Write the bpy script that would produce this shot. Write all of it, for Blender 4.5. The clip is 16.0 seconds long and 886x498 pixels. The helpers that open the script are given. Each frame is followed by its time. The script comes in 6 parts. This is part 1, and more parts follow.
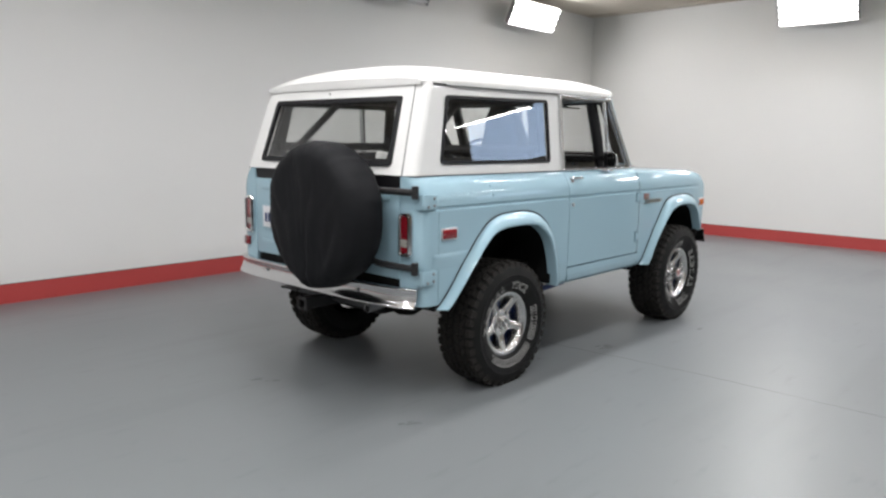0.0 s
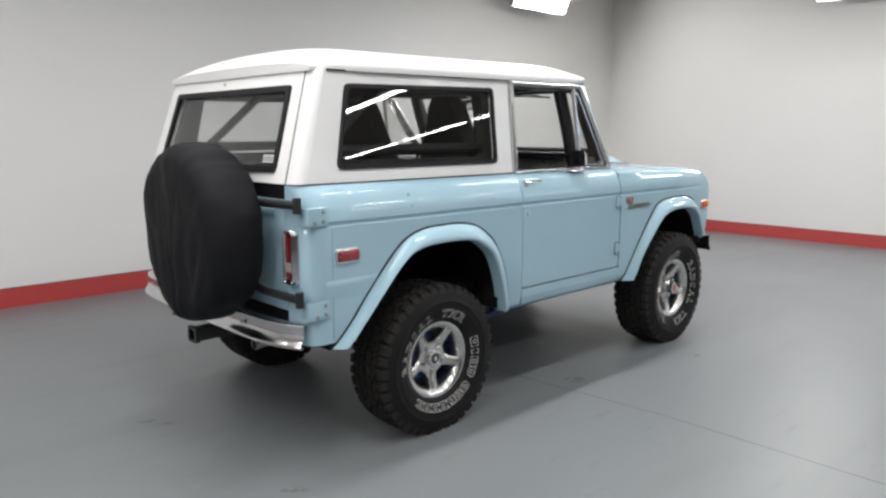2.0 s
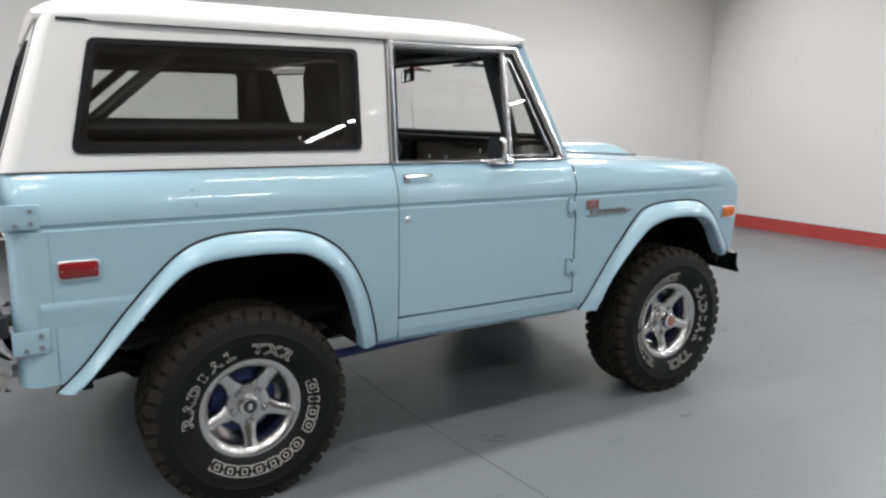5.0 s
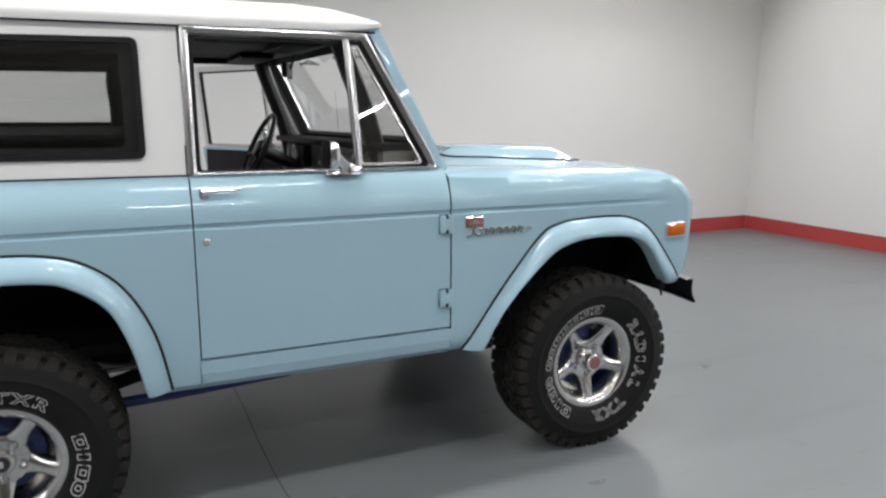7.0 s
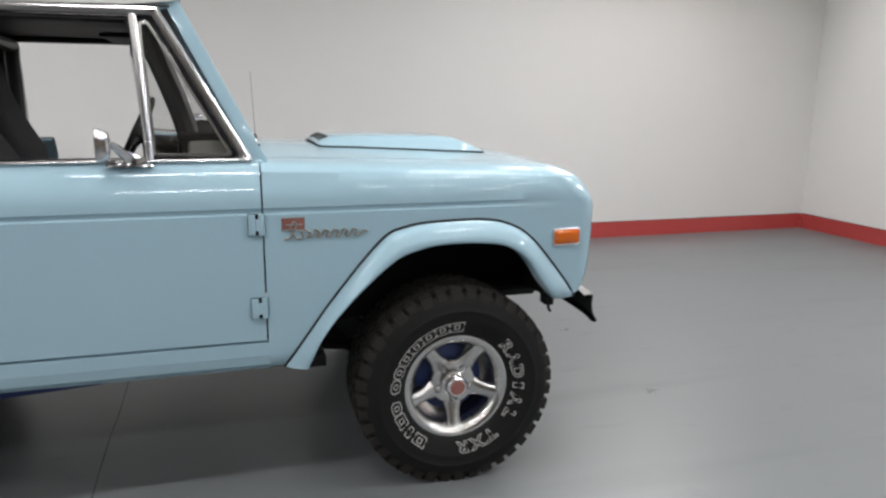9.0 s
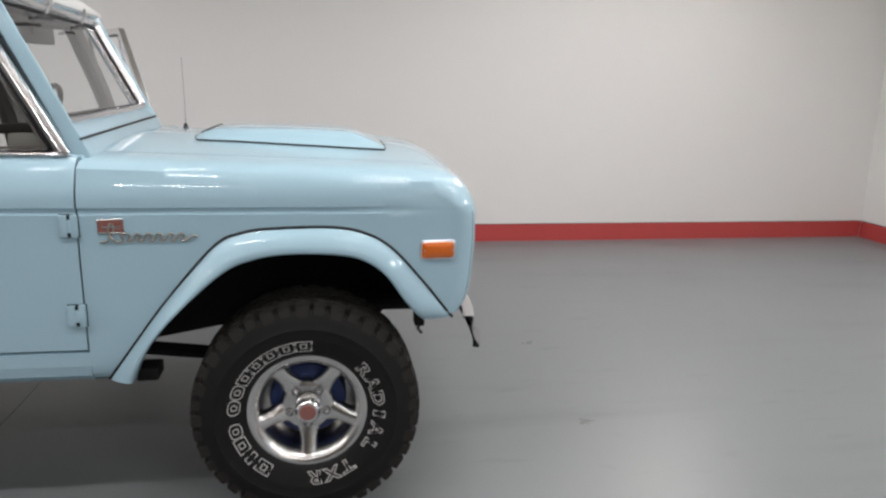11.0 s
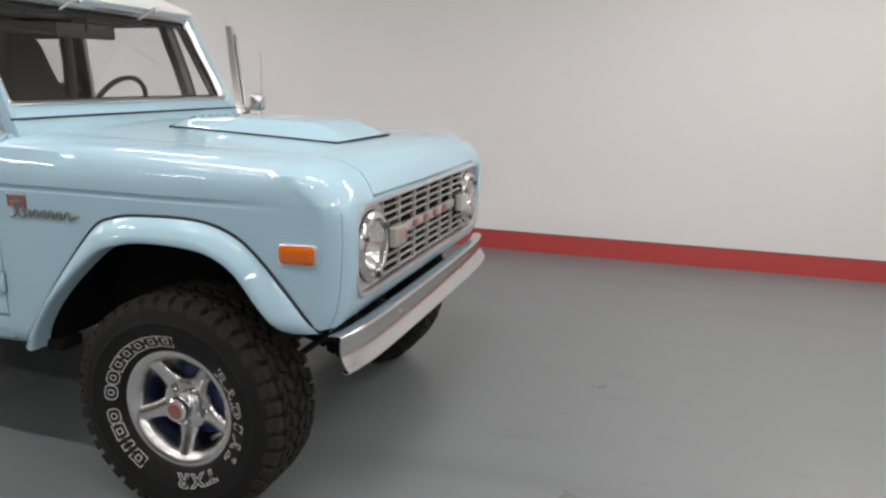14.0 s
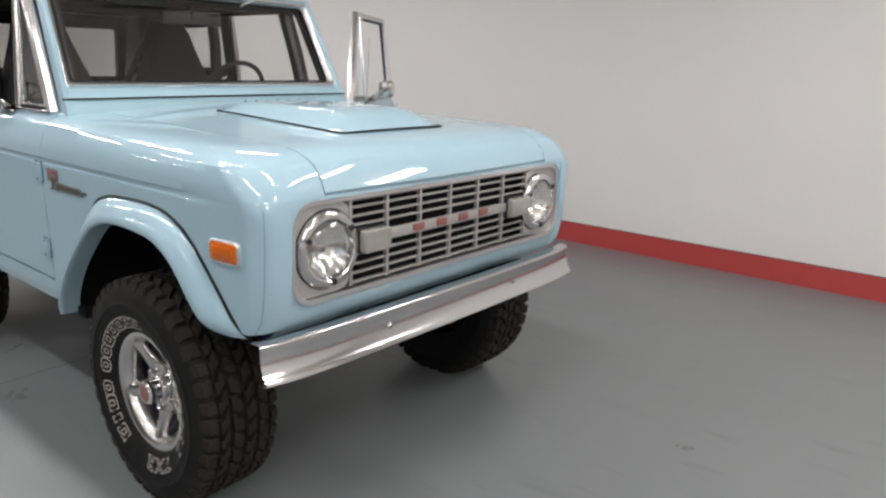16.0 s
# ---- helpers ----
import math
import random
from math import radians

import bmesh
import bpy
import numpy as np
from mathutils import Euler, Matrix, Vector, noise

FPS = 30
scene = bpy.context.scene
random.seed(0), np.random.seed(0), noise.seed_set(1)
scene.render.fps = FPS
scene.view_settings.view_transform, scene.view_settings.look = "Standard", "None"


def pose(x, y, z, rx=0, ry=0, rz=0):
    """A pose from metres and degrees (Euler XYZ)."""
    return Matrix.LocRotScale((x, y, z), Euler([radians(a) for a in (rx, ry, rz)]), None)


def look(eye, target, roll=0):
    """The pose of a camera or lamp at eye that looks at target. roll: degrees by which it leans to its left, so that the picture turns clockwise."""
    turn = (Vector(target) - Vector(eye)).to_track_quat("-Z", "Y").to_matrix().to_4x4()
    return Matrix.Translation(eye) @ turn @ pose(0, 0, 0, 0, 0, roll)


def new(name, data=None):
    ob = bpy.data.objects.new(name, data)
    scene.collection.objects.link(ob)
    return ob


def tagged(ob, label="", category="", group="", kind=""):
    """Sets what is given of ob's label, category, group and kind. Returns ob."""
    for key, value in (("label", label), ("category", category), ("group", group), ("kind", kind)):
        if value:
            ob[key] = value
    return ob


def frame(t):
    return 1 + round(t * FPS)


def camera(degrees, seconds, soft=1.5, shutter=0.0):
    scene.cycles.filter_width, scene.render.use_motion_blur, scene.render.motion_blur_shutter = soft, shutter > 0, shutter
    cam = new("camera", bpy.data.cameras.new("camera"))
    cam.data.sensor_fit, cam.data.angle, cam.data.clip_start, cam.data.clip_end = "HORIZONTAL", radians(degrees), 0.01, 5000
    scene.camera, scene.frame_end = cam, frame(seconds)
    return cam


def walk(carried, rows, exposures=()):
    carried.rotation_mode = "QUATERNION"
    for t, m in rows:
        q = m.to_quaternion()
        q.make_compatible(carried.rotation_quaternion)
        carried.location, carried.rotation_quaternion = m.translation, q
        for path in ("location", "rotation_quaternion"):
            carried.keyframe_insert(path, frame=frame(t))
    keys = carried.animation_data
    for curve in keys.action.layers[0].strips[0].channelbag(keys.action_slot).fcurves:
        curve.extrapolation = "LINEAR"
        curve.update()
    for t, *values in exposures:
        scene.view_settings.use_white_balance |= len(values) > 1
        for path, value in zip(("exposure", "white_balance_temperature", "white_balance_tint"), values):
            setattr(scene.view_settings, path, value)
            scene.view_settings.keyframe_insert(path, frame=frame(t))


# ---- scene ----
cam = camera(63.7, 16.0, soft=2.5)
PATH = [
    (0, (-3.396, -3.486, 1.493), (-1.942, -2.146, 1.193), 0.7),
    (0.5, (-3.154, -3.476, 1.495), (-1.716, -2.116, 1.207), 0.6),
    (1, (-2.909, -3.409, 1.517), (-1.478, -2.043, 1.226), 0.4),
    (1.5, (-2.624, -3.42, 1.535), (-1.233, -2.017, 1.226), 0.2),
    (2, (-2.362, -3.436, 1.529), (-1.003, -2.004, 1.205), -0.0),
    (2.5, (-2.096, -3.386, 1.542), (-0.759, -1.94, 1.195), 0.1),
    (3, (-1.824, -3.419, 1.547), (-0.538, -1.929, 1.194), 0.1),
    (3.2, (-1.709, -3.447, 1.545), (-0.451, -1.933, 1.192), 0.2),
    (5.3, (-0.554, -3.468, 1.48), (0.471, -1.789, 1.122), 0.8),
    (5.5, (-0.446, -3.439, 1.465), (0.574, -1.754, 1.115), 0.8),
    (6, (-0.164, -3.422, 1.511), (0.796, -1.707, 1.138), 1.0),
    (6.5, (0.172, -3.44, 1.533), (1.038, -1.678, 1.147), 0.5),
    (7, (0.445, -3.426, 1.513), (1.27, -1.641, 1.143), 0.2),
    (7.5, (0.705, -3.406, 1.512), (1.494, -1.605, 1.144), 0.1),
    (8, (1.012, -3.435, 1.499), (1.72, -1.602, 1.127), -0.2),
    (8.5, (1.296, -3.427, 1.544), (1.93, -1.578, 1.122), 0.3),
    (9, (1.555, -3.422, 1.526), (2.118, -1.548, 1.111), 0.5),
    (9.2, (1.625, -3.409, 1.533), (2.182, -1.534, 1.116), 0.7),
    (11.3, (2.665, -3.29, 1.562), (2.892, -1.356, 1.104), 1.0),
    (11.5, (2.81, -3.291, 1.539), (2.968, -1.348, 1.092), 0.7),
    (12, (3.114, -3.218, 1.501), (3.102, -1.266, 1.067), 0.2),
    (12.5, (3.309, -3.115, 1.53), (3.183, -1.171, 1.076), 0.5),
    (13, (3.545, -3.017, 1.526), (3.257, -1.087, 1.085), 0.5),
    (13.5, (3.745, -2.906, 1.529), (3.309, -1.007, 1.077), 0.5),
    (14, (3.917, -2.766, 1.513), (3.33, -0.909, 1.058), 1.1),
    (14.5, (4.1, -2.619, 1.53), (3.352, -0.827, 1.054), 1.6),
    (15, (4.317, -2.409, 1.515), (3.377, -0.71, 1.038), 1.6),
    (15.5, (4.469, -2.204, 1.504), (3.38, -0.597, 1.021), 1.4),
    (16, (4.589, -1.982, 1.519), (3.352, -0.491, 1.021), 1.5),
]
# the film's camera darkens its picture a little and warms it on the way
EXPOSURES = [(0, 0.11, 6350, 9), (3, 0.08, 6350, 9), (6, 0.05, 6300, 9), (9, 0.0, 6400, 10), (12, -0.02, 6550, 12), (16, -0.03, 6600, 12)]
walk(cam, [(t, look(eye, target, roll)) for t, eye, target, roll in PATH], EXPOSURES)

# ---- light ----
world = bpy.data.worlds.new("world")
scene.world = world
world.use_nodes = True
world.node_tree.nodes["Background"].inputs[0].default_value = (0.75, 0.82, 0.9, 1)
world.node_tree.nodes["Background"].inputs[1].default_value = 0.3
LAMP_POWER = 33.0


# ---- materials ----
def material(name, color, rough=0.5, metal=0.0, grain=0.0, scale=30.0, stain=0.0, stain_scale=2.0, bump=0.0, coat=0.0, emit=0.0, spec=0.5):
    """A principled surface with fine grain, larger stains and a little relief, at real size."""
    m = bpy.data.materials.new(name)
    m.use_nodes = True
    nt = m.node_tree
    p = nt.nodes["Principled BSDF"]
    p.inputs["Base Color"].default_value = (*color, 1)
    p.inputs["Roughness"].default_value = rough
    p.inputs["Metallic"].default_value = metal
    p.inputs["Coat Weight"].default_value = coat
    p.inputs["Specular IOR Level"].default_value = spec
    p.inputs["Coat Roughness"].default_value = 0.025
    if emit:
        p.inputs["Emission Color"].default_value = (*color, 1)
        p.inputs["Emission Strength"].default_value = emit
    co = nt.nodes.new("ShaderNodeTexCoord")
    if grain or stain:
        fine, wide = nt.nodes.new("ShaderNodeTexNoise"), nt.nodes.new("ShaderNodeTexNoise")
        fine.inputs["Scale"].default_value, fine.inputs["Detail"].default_value = scale, 5
        wide.inputs["Scale"].default_value, wide.inputs["Detail"].default_value = stain_scale, 4
        nt.links.new(co.outputs["Object"], fine.inputs["Vector"])
        nt.links.new(co.outputs["Object"], wide.inputs["Vector"])
        value = nt.nodes.new("ShaderNodeMath")
        value.operation = "MULTIPLY_ADD"
        nt.links.new(fine.outputs[0], value.inputs[0])
        value.inputs[1].default_value = 2 * grain
        value.inputs[2].default_value = 1 - grain - stain
        both = nt.nodes.new("ShaderNodeMath")
        both.operation = "MULTIPLY_ADD"
        nt.links.new(wide.outputs[0], both.inputs[0])
        both.inputs[1].default_value = 2 * stain
        nt.links.new(value.outputs[0], both.inputs[2])
        mix = nt.nodes.new("ShaderNodeVectorMath")
        mix.operation = "SCALE"
        mix.inputs[0].default_value = color
        nt.links.new(both.outputs[0], mix.inputs["Scale"])
        nt.links.new(mix.outputs[0], p.inputs["Base Color"])
        rr = nt.nodes.new("ShaderNodeMapRange")
        rr.inputs["To Min"].default_value, rr.inputs["To Max"].default_value = max(rough - 0.06 - stain, 0.02), min(rough + 0.06 + stain, 1)
        nt.links.new(wide.outputs[0], rr.inputs["Value"])
        nt.links.new(rr.outputs[0], p.inputs["Roughness"])
    if bump:
        b, n = nt.nodes.new("ShaderNodeBump"), nt.nodes.new("ShaderNodeTexNoise")
        n.inputs["Scale"].default_value, n.inputs["Detail"].default_value = scale, 4
        nt.links.new(co.outputs["Object"], n.inputs["Vector"])
        b.inputs["Strength"].default_value = bump
        b.inputs["Distance"].default_value = 0.01
        nt.links.new(n.outputs[0], b.inputs["Height"])
        nt.links.new(b.outputs[0], p.inputs["Normal"])
    return m


def pane_material(name, tint):
    """A thin pane: clear with a tint, and a mirror that grows towards grazing."""
    m = bpy.data.materials.new(name)
    m.use_nodes = True
    nt = m.node_tree
    nt.nodes.remove(nt.nodes["Principled BSDF"])
    clear, gloss, mix, fres = (nt.nodes.new("ShaderNode" + k) for k in ("BsdfTransparent", "BsdfGlossy", "MixShader", "LayerWeight"))
    clear.inputs[0].default_value = (*tint, 1)
    gloss.inputs[0].default_value = (1, 1, 1, 1)
    gloss.inputs["Roughness"].default_value = 0.01
    fres.inputs[0].default_value = 0.5
    power, share = nt.nodes.new("ShaderNodeMath"), nt.nodes.new("ShaderNodeMath")
    power.operation, power.inputs[1].default_value = "POWER", 5.0
    share.operation, share.inputs[1].default_value, share.inputs[2].default_value = "MULTIPLY_ADD", 0.86, 0.14
    nt.links.new(fres.outputs["Facing"], power.inputs[0])
    nt.links.new(power.outputs[0], share.inputs[0])
    nt.links.new(share.outputs[0], mix.inputs[0])
    nt.links.new(clear.outputs[0], mix.inputs[1])
    nt.links.new(gloss.outputs[0], mix.inputs[2])
    nt.links.new(mix.outputs[0], nt.nodes["Material Output"].inputs[0])
    return m


BLUE = material("light_blue_paint", (0.333, 0.492, 0.570), 0.6, grain=0.015, scale=900, stain=0.015, stain_scale=1.5, coat=0.9, spec=0.08)
WHITE = material("white_paint", (0.76, 0.76, 0.745), 0.55, grain=0.02, scale=300, stain=0.02, coat=0.25, bump=0.01, spec=0.1)
RUBBER = material("tyre_rubber", (0.0078, 0.0078, 0.0076), 0.62, grain=0.12, scale=160, stain=0.15, stain_scale=9, bump=0.1, spec=0.22)
# paler than the tyre rubber, so groove shade is put into the colour
TREAD = material("pale_tread_rubber", (0.022, 0.0205, 0.0185), 0.75, grain=0.2, scale=120, stain=0.2, stain_scale=14, bump=0.2, spec=0.2)
GASKET = material("black_gasket", (0.009, 0.009, 0.0105), 0.45, grain=0.1, scale=200, spec=0.25)
BLACK = material("black_paint", (0.015, 0.015, 0.016), 0.4, grain=0.1, scale=90, stain=0.1)
UNDER = material("underbody_black", (0.007, 0.007, 0.007), 0.8, grain=0.2, scale=60, stain=0.3, stain_scale=5, bump=0.3, spec=0.15)
TRIM = material("black_interior_vinyl", (0.011, 0.011, 0.012), 0.6, grain=0.1, scale=250, bump=0.15, spec=0.2)
CLOTH = material("charcoal_seat_cloth", (0.022, 0.023, 0.025), 0.9, grain=0.2, scale=400, bump=0.3)
COVER = material("black_vinyl_cover", (0.0075, 0.0080, 0.0095), 0.66, grain=0.1, scale=350, stain=0.1, stain_scale=6, bump=0.08, spec=0.18)
CHROME = material("chrome", (0.78, 0.78, 0.79), 0.12, 1.0, grain=0.02, scale=60, stain=0.03, stain_scale=8)
POLISHED = material("polished_frame_metal", (0.74, 0.74, 0.74), 0.22, 1.0, grain=0.03, scale=150)
SCRIPT = material("dull_grey_metal", (0.30, 0.29, 0.26), 0.35, 0.9, grain=0.1, scale=90)
BRUSHED = material("bright_trim", (0.78, 0.78, 0.78), 0.36, 1.0, grain=0.04, scale=200)
ALLOY = material("satin_alloy", (0.62, 0.615, 0.605), 0.22, 1.0, grain=0.03, scale=120, stain=0.03, stain_scale=9)
SILVER = material("silver_grille_paint", (0.42, 0.42, 0.41), 0.42, 0.45, grain=0.05, scale=150)
DRUM = material("blue_drum_paint", (0.014, 0.034, 0.13), 0.5, grain=0.1, scale=80, stain=0.1)
RED_LENS = material("red_lens", (0.24, 0.010, 0.016), 0.12, coat=1.0, grain=0.1, scale=220)
DARK_RED_LENS = material("dark_red_lens", (0.17, 0.008, 0.014), 0.12, coat=1.0, grain=0.1, scale=220)
AMBER = material("amber_lens", (0.60, 0.125, 0.005), 0.15, coat=0.5, grain=0.1, scale=220)
CLEAR_LENS = material("frosted_lens", (0.29, 0.285, 0.26), 0.2, coat=1.0, grain=0.12, scale=90)
REFLECTOR = material("lamp_reflector", (0.62, 0.62, 0.60), 0.20, 1.0, grain=0.04, scale=40)
STICKER = material("window_sticker", (0.62, 0.62, 0.60), 0.5, grain=0.2, scale=90)
SEAM = material("seam", (0.16, 0.27, 0.31), 0.5)
RED_BADGE = material("faded_red_badge", (0.30, 0.125, 0.105), 0.3, 0.3, grain=0.2, scale=200)
LETTER = material("white_rubber_letter", (0.42, 0.415, 0.40), 0.7, grain=0.1, scale=200)
BUMPER = material("worn_chrome", (0.64, 0.64, 0.645), 0.17, 1.0, grain=0.03, scale=90, stain=0.05, stain_scale=6)
PLATE = material("white_plate", (0.75, 0.76, 0.78), 0.4, grain=0.03, scale=80)
MIRROR = material("mirror_glass", (0.85, 0.87, 0.88), 0.02, 1.0)
GLASS = pane_material("window_glass", (0.94, 0.955, 0.95))
TINTED = pane_material("tinted_window_glass", (0.90, 0.91, 0.90))
WALL = material("white_wall_paint", (0.765, 0.765, 0.752), 0.6, grain=0.01, scale=60, stain=0.02, stain_scale=0.7, bump=0.02)
REDBOARD = material("red_board_paint", (0.46, 0.062, 0.060), 0.4, grain=0.04, scale=30, stain=0.06, stain_scale=3)
CEILING = material("ceiling_panel", (0.52, 0.475, 0.41), 0.8, grain=0.05, scale=20, stain=0.08)
SHOP = material("brown_board_wall", (0.40, 0.345, 0.27), 0.7, grain=0.15, scale=25, stain=0.15)
METAL = material("galvanised_metal", (0.35, 0.35, 0.36), 0.4, 0.8, grain=0.08, scale=40)
HOUSING = material("lamp_housing_white", (0.7, 0.7, 0.7), 0.35, 0.2)
TUBE = material("fluorescent_tube", (1.0, 0.98, 0.95), 0.4, emit=14.0)
# weaker emission, set to balance the light of the added strip rows
DIM_TUBE = material("dim_fluorescent_tube", (1.0, 0.98, 0.95), 0.4, emit=5.0)
JOINT = material("joint_filler_and_gap_shade", (0.05, 0.052, 0.055), 0.8, grain=0.2, scale=50)
SCUFF = material("floor_scuff", (0.142, 0.150, 0.154), 0.6, grain=0.3, scale=40, stain=0.3, stain_scale=12)


def floor_material():
    """Worn grey paint: soft wide clouds, faint long smears and small scuffs."""
    m = material("grey_epoxy_floor", (0.176, 0.189, 0.196), 0.38, grain=0.02, scale=120, stain=0.05, stain_scale=0.45, spec=0.42)
    nt = m.node_tree
    p = nt.nodes["Principled BSDF"]
    base = p.inputs["Base Color"].links[0].from_socket
    co = nt.nodes["Texture Coordinate"]
    last = base
    for stretch, turn, size, lo, hi, depth in (((0.35, 2.6, 1.0), 0.35, 1.1, 0.55, 0.78, 0.13), ((1.2, 5.0, 1.0), -0.5, 2.3, 0.62, 0.80, 0.17), ((1.0, 1.0, 1.0), 0.0, 6.0, 0.66, 0.78, 0.08)):
        place, n, ramp, mul = (nt.nodes.new("ShaderNode" + k) for k in ("Mapping", "TexNoise", "MapRange", "VectorMath"))
        place.inputs["Scale"].default_value, place.inputs["Rotation"].default_value = stretch, (0, 0, turn)
        n.inputs["Scale"].default_value, n.inputs["Detail"].default_value = size, 4
        ramp.inputs["From Min"].default_value, ramp.inputs["From Max"].default_value = lo, hi
        ramp.inputs["To Min"].default_value, ramp.inputs["To Max"].default_value = 1.0, 1.0 - depth
        mul.operation = "SCALE"
        nt.links.new(co.outputs["Object"], place.inputs["Vector"])
        nt.links.new(place.outputs[0], n.inputs["Vector"])
        nt.links.new(n.outputs[0], ramp.inputs["Value"])
        nt.links.new(last, mul.inputs[0])
        nt.links.new(ramp.outputs[0], mul.inputs["Scale"])
        last = mul.outputs[0]
    nt.links.new(last, p.inputs["Base Color"])
    return m


FLOOR = floor_material()


# ---- mesh helpers ----
def part(name, bm, mat, parent=None, label="", sharp=32):
    """Links a bmesh as one mesh object under a thing or a part."""
    bmesh.ops.recalc_face_normals(bm, faces=bm.faces)
    me = bpy.data.meshes.new(name)
    bm.to_mesh(me)
    bm.free()
    return mesh_part(name, me, mat, parent, label, sharp)


def mesh_part(name, me, mat, parent=None, label="", sharp=32):
    if mat and not me.materials:
        me.materials.append(mat)
    if sharp and len(me.polygons):
        me.polygons.foreach_set("use_smooth", [True] * len(me.polygons))
        me.set_sharp_from_angle(angle=radians(sharp))
    ob = new(name, me)
    if parent:
        ob.parent = parent
    if label:
        ob["label"] = label
    return ob


def box(bm, lo, hi, bevel=0.0, m=None):
    vs = bmesh.ops.create_cube(bm, size=1)["verts"]
    lo, hi = Vector(lo), Vector(hi)
    for v in vs:
        v.co = Vector([lo[i] + (v.co[i] + 0.5) * (hi[i] - lo[i]) for i in range(3)])
    if bevel:
        es = list({e for v in vs for e in v.link_edges})
        vs = bmesh.ops.bevel(bm, geom=es, offset=bevel, segments=2, affect="EDGES", profile=0.6)["verts"]
    if m:
        bmesh.ops.transform(bm, matrix=m, verts=list({v for v in vs}))
    return bm


def boxed(lo, hi, bevel=0.004, m=None):
    return box(bmesh.new(), lo, hi, bevel, m)


def catmull(pts, n=8, closed=False):
    """A smooth line through the points."""
    pts = [Vector(p) for p in pts]
    out, k = [], len(pts)
    for i in range(k if closed else k - 1):
        a, b, c, d = (pts[(i + j) % k] if closed else pts[min(max(i + j, 0), k - 1)] for j in (-1, 0, 1, 2))
        for s in range(n):
            t = s / n
            out.append(0.5 * ((2 * b) + (c - a) * t + (2 * a - 5 * b + 4 * c - d) * t * t + (3 * b - a - 3 * c + d) * t ** 3))
    if not closed:
        out.append(pts[-1])
    return out


def grid(bm, rows, closed=False, cap=False):
    """Faces between rows of points; closed joins each row's end to its start."""
    vs = [[bm.verts.new(p) for p in row] for row in rows]
    n = len(vs[0])
    for a, b in zip(vs, vs[1:]):
        for i in range(n if closed else n - 1):
            j = (i + 1) % n
            try:
                bm.faces.new((a[i], a[j], b[j], b[i]))
            except ValueError:
                pass
    if cap:
        bm.faces.new(vs[0])
        bm.faces.new(list(reversed(vs[-1])))
    return vs


def weld(bm, d=0.0004):
    bmesh.ops.remove_doubles(bm, verts=bm.verts, dist=d)
    return bm


def tube(bm, pts, r, seg=10, closed=False, flat=1.0):
    """A round bar along a line."""
    pts = [Vector(p) for p in pts]
    rows, n, up = [], len(pts), None
    for i, p in enumerate(pts):
        a = pts[(i - 1) % n] if closed else pts[max(i - 1, 0)]
        b = pts[(i + 1) % n] if closed else pts[min(i + 1, n - 1)]
        d = (b - a).normalized()
        if up is None:
            up = Vector((0, 0, 1)) if abs(d.z) < 0.9 else Vector((1, 0, 0))
        side = d.cross(up).normalized()
        up = side.cross(d).normalized()
        rad = r[i] if isinstance(r, (list, tuple)) else r
        rows.append([p + rad * (math.cos(2 * math.pi * k / seg) * side + flat * math.sin(2 * math.pi * k / seg) * up) for k in range(seg)])
    if closed:
        rows.append(rows[0])
        grid(bm, rows, closed=True)
        weld(bm, 1e-5)
    else:
        grid(bm, rows, closed=True, cap=True)
    return bm


def tubed(pts, r, seg=10, closed=False, flat=1.0):
    return tube(bmesh.new(), pts, r, seg, closed, flat)


def lathe(bm, profile, seg=48, c=(0, 0, 0), axis="y", close=False):
    """Turns (radius, along) round an axis."""
    rows = []
    for k in range(seg + 1):
        a = 2 * math.pi * k / seg
        row = []
        for r, h in profile:
            p = (r * math.cos(a), h, r * math.sin(a)) if axis == "y" else (h, r * math.cos(a), r * math.sin(a)) if axis == "x" else (r * math.cos(a), r * math.sin(a), h)
            row.append(Vector(c) + Vector(p))
        rows.append(row)
    grid(bm, rows, closed=close)
    return weld(bm)


def lathed(profile, seg=48, c=(0, 0, 0), axis="y", close=False):
    return lathe(bmesh.new(), profile, seg, c, axis, close)


def thick(bm, t):
    bmesh.ops.recalc_face_normals(bm, faces=bm.faces)
    bmesh.ops.solidify(bm, geom=list(bm.faces), thickness=t)
    return bm


def mirrored(bm):
    """A copy of the bmesh on the other side of the car."""
    other = bm.copy()
    for v in other.verts:
        v.co.y = -v.co.y
    bmesh.ops.reverse_faces(other, faces=other.faces)
    return other


def both(name, bm, mat, parent, label="", sharp=32):
    """The same part on the right and on the left side."""
    other = mirrored(bm)
    return part(name, bm, mat, parent, label, sharp), part(name, other, mat, parent, label, sharp)


def rounded(corners, r, n=6):
    """A closed polygon with its corners rounded, as 2D points."""
    out, k = [], len(corners)
    for i in range(k):
        a, b, c = (Vector(corners[(i + j) % k]) for j in (-1, 0, 1))
        d1, d2 = (a - b).normalized(), (c - b).normalized()
        half = math.acos(max(-1, min(1, d1.dot(d2)))) / 2
        cut = min(r / math.tan(half), 0.48 * (a - b).length, 0.48 * (c - b).length)
        p, q = b + d1 * cut, b + d2 * cut
        for s in range(n + 1):
            t = s / n
            out.append((1 - t) ** 2 * p + 2 * t * (1 - t) * b + t * t * q)
    return out


def ring(bm, outer, inner, place, depth=0.0):
    """A flat frame between two closed lines of as many points, set into space by place(u, v, out)."""
    n = len(outer)
    rows = [[place(p[0], p[1], 0) for p in outer], [place(p[0], p[1], 0) for p in inner]]
    if depth:
        rows += [[place(p[0], p[1], -depth) for p in inner], [place(p[0], p[1], -depth) for p in outer]]
        rows.append(rows[0])
    grid(bm, rows, closed=True)
    return weld(bm, 1e-5)


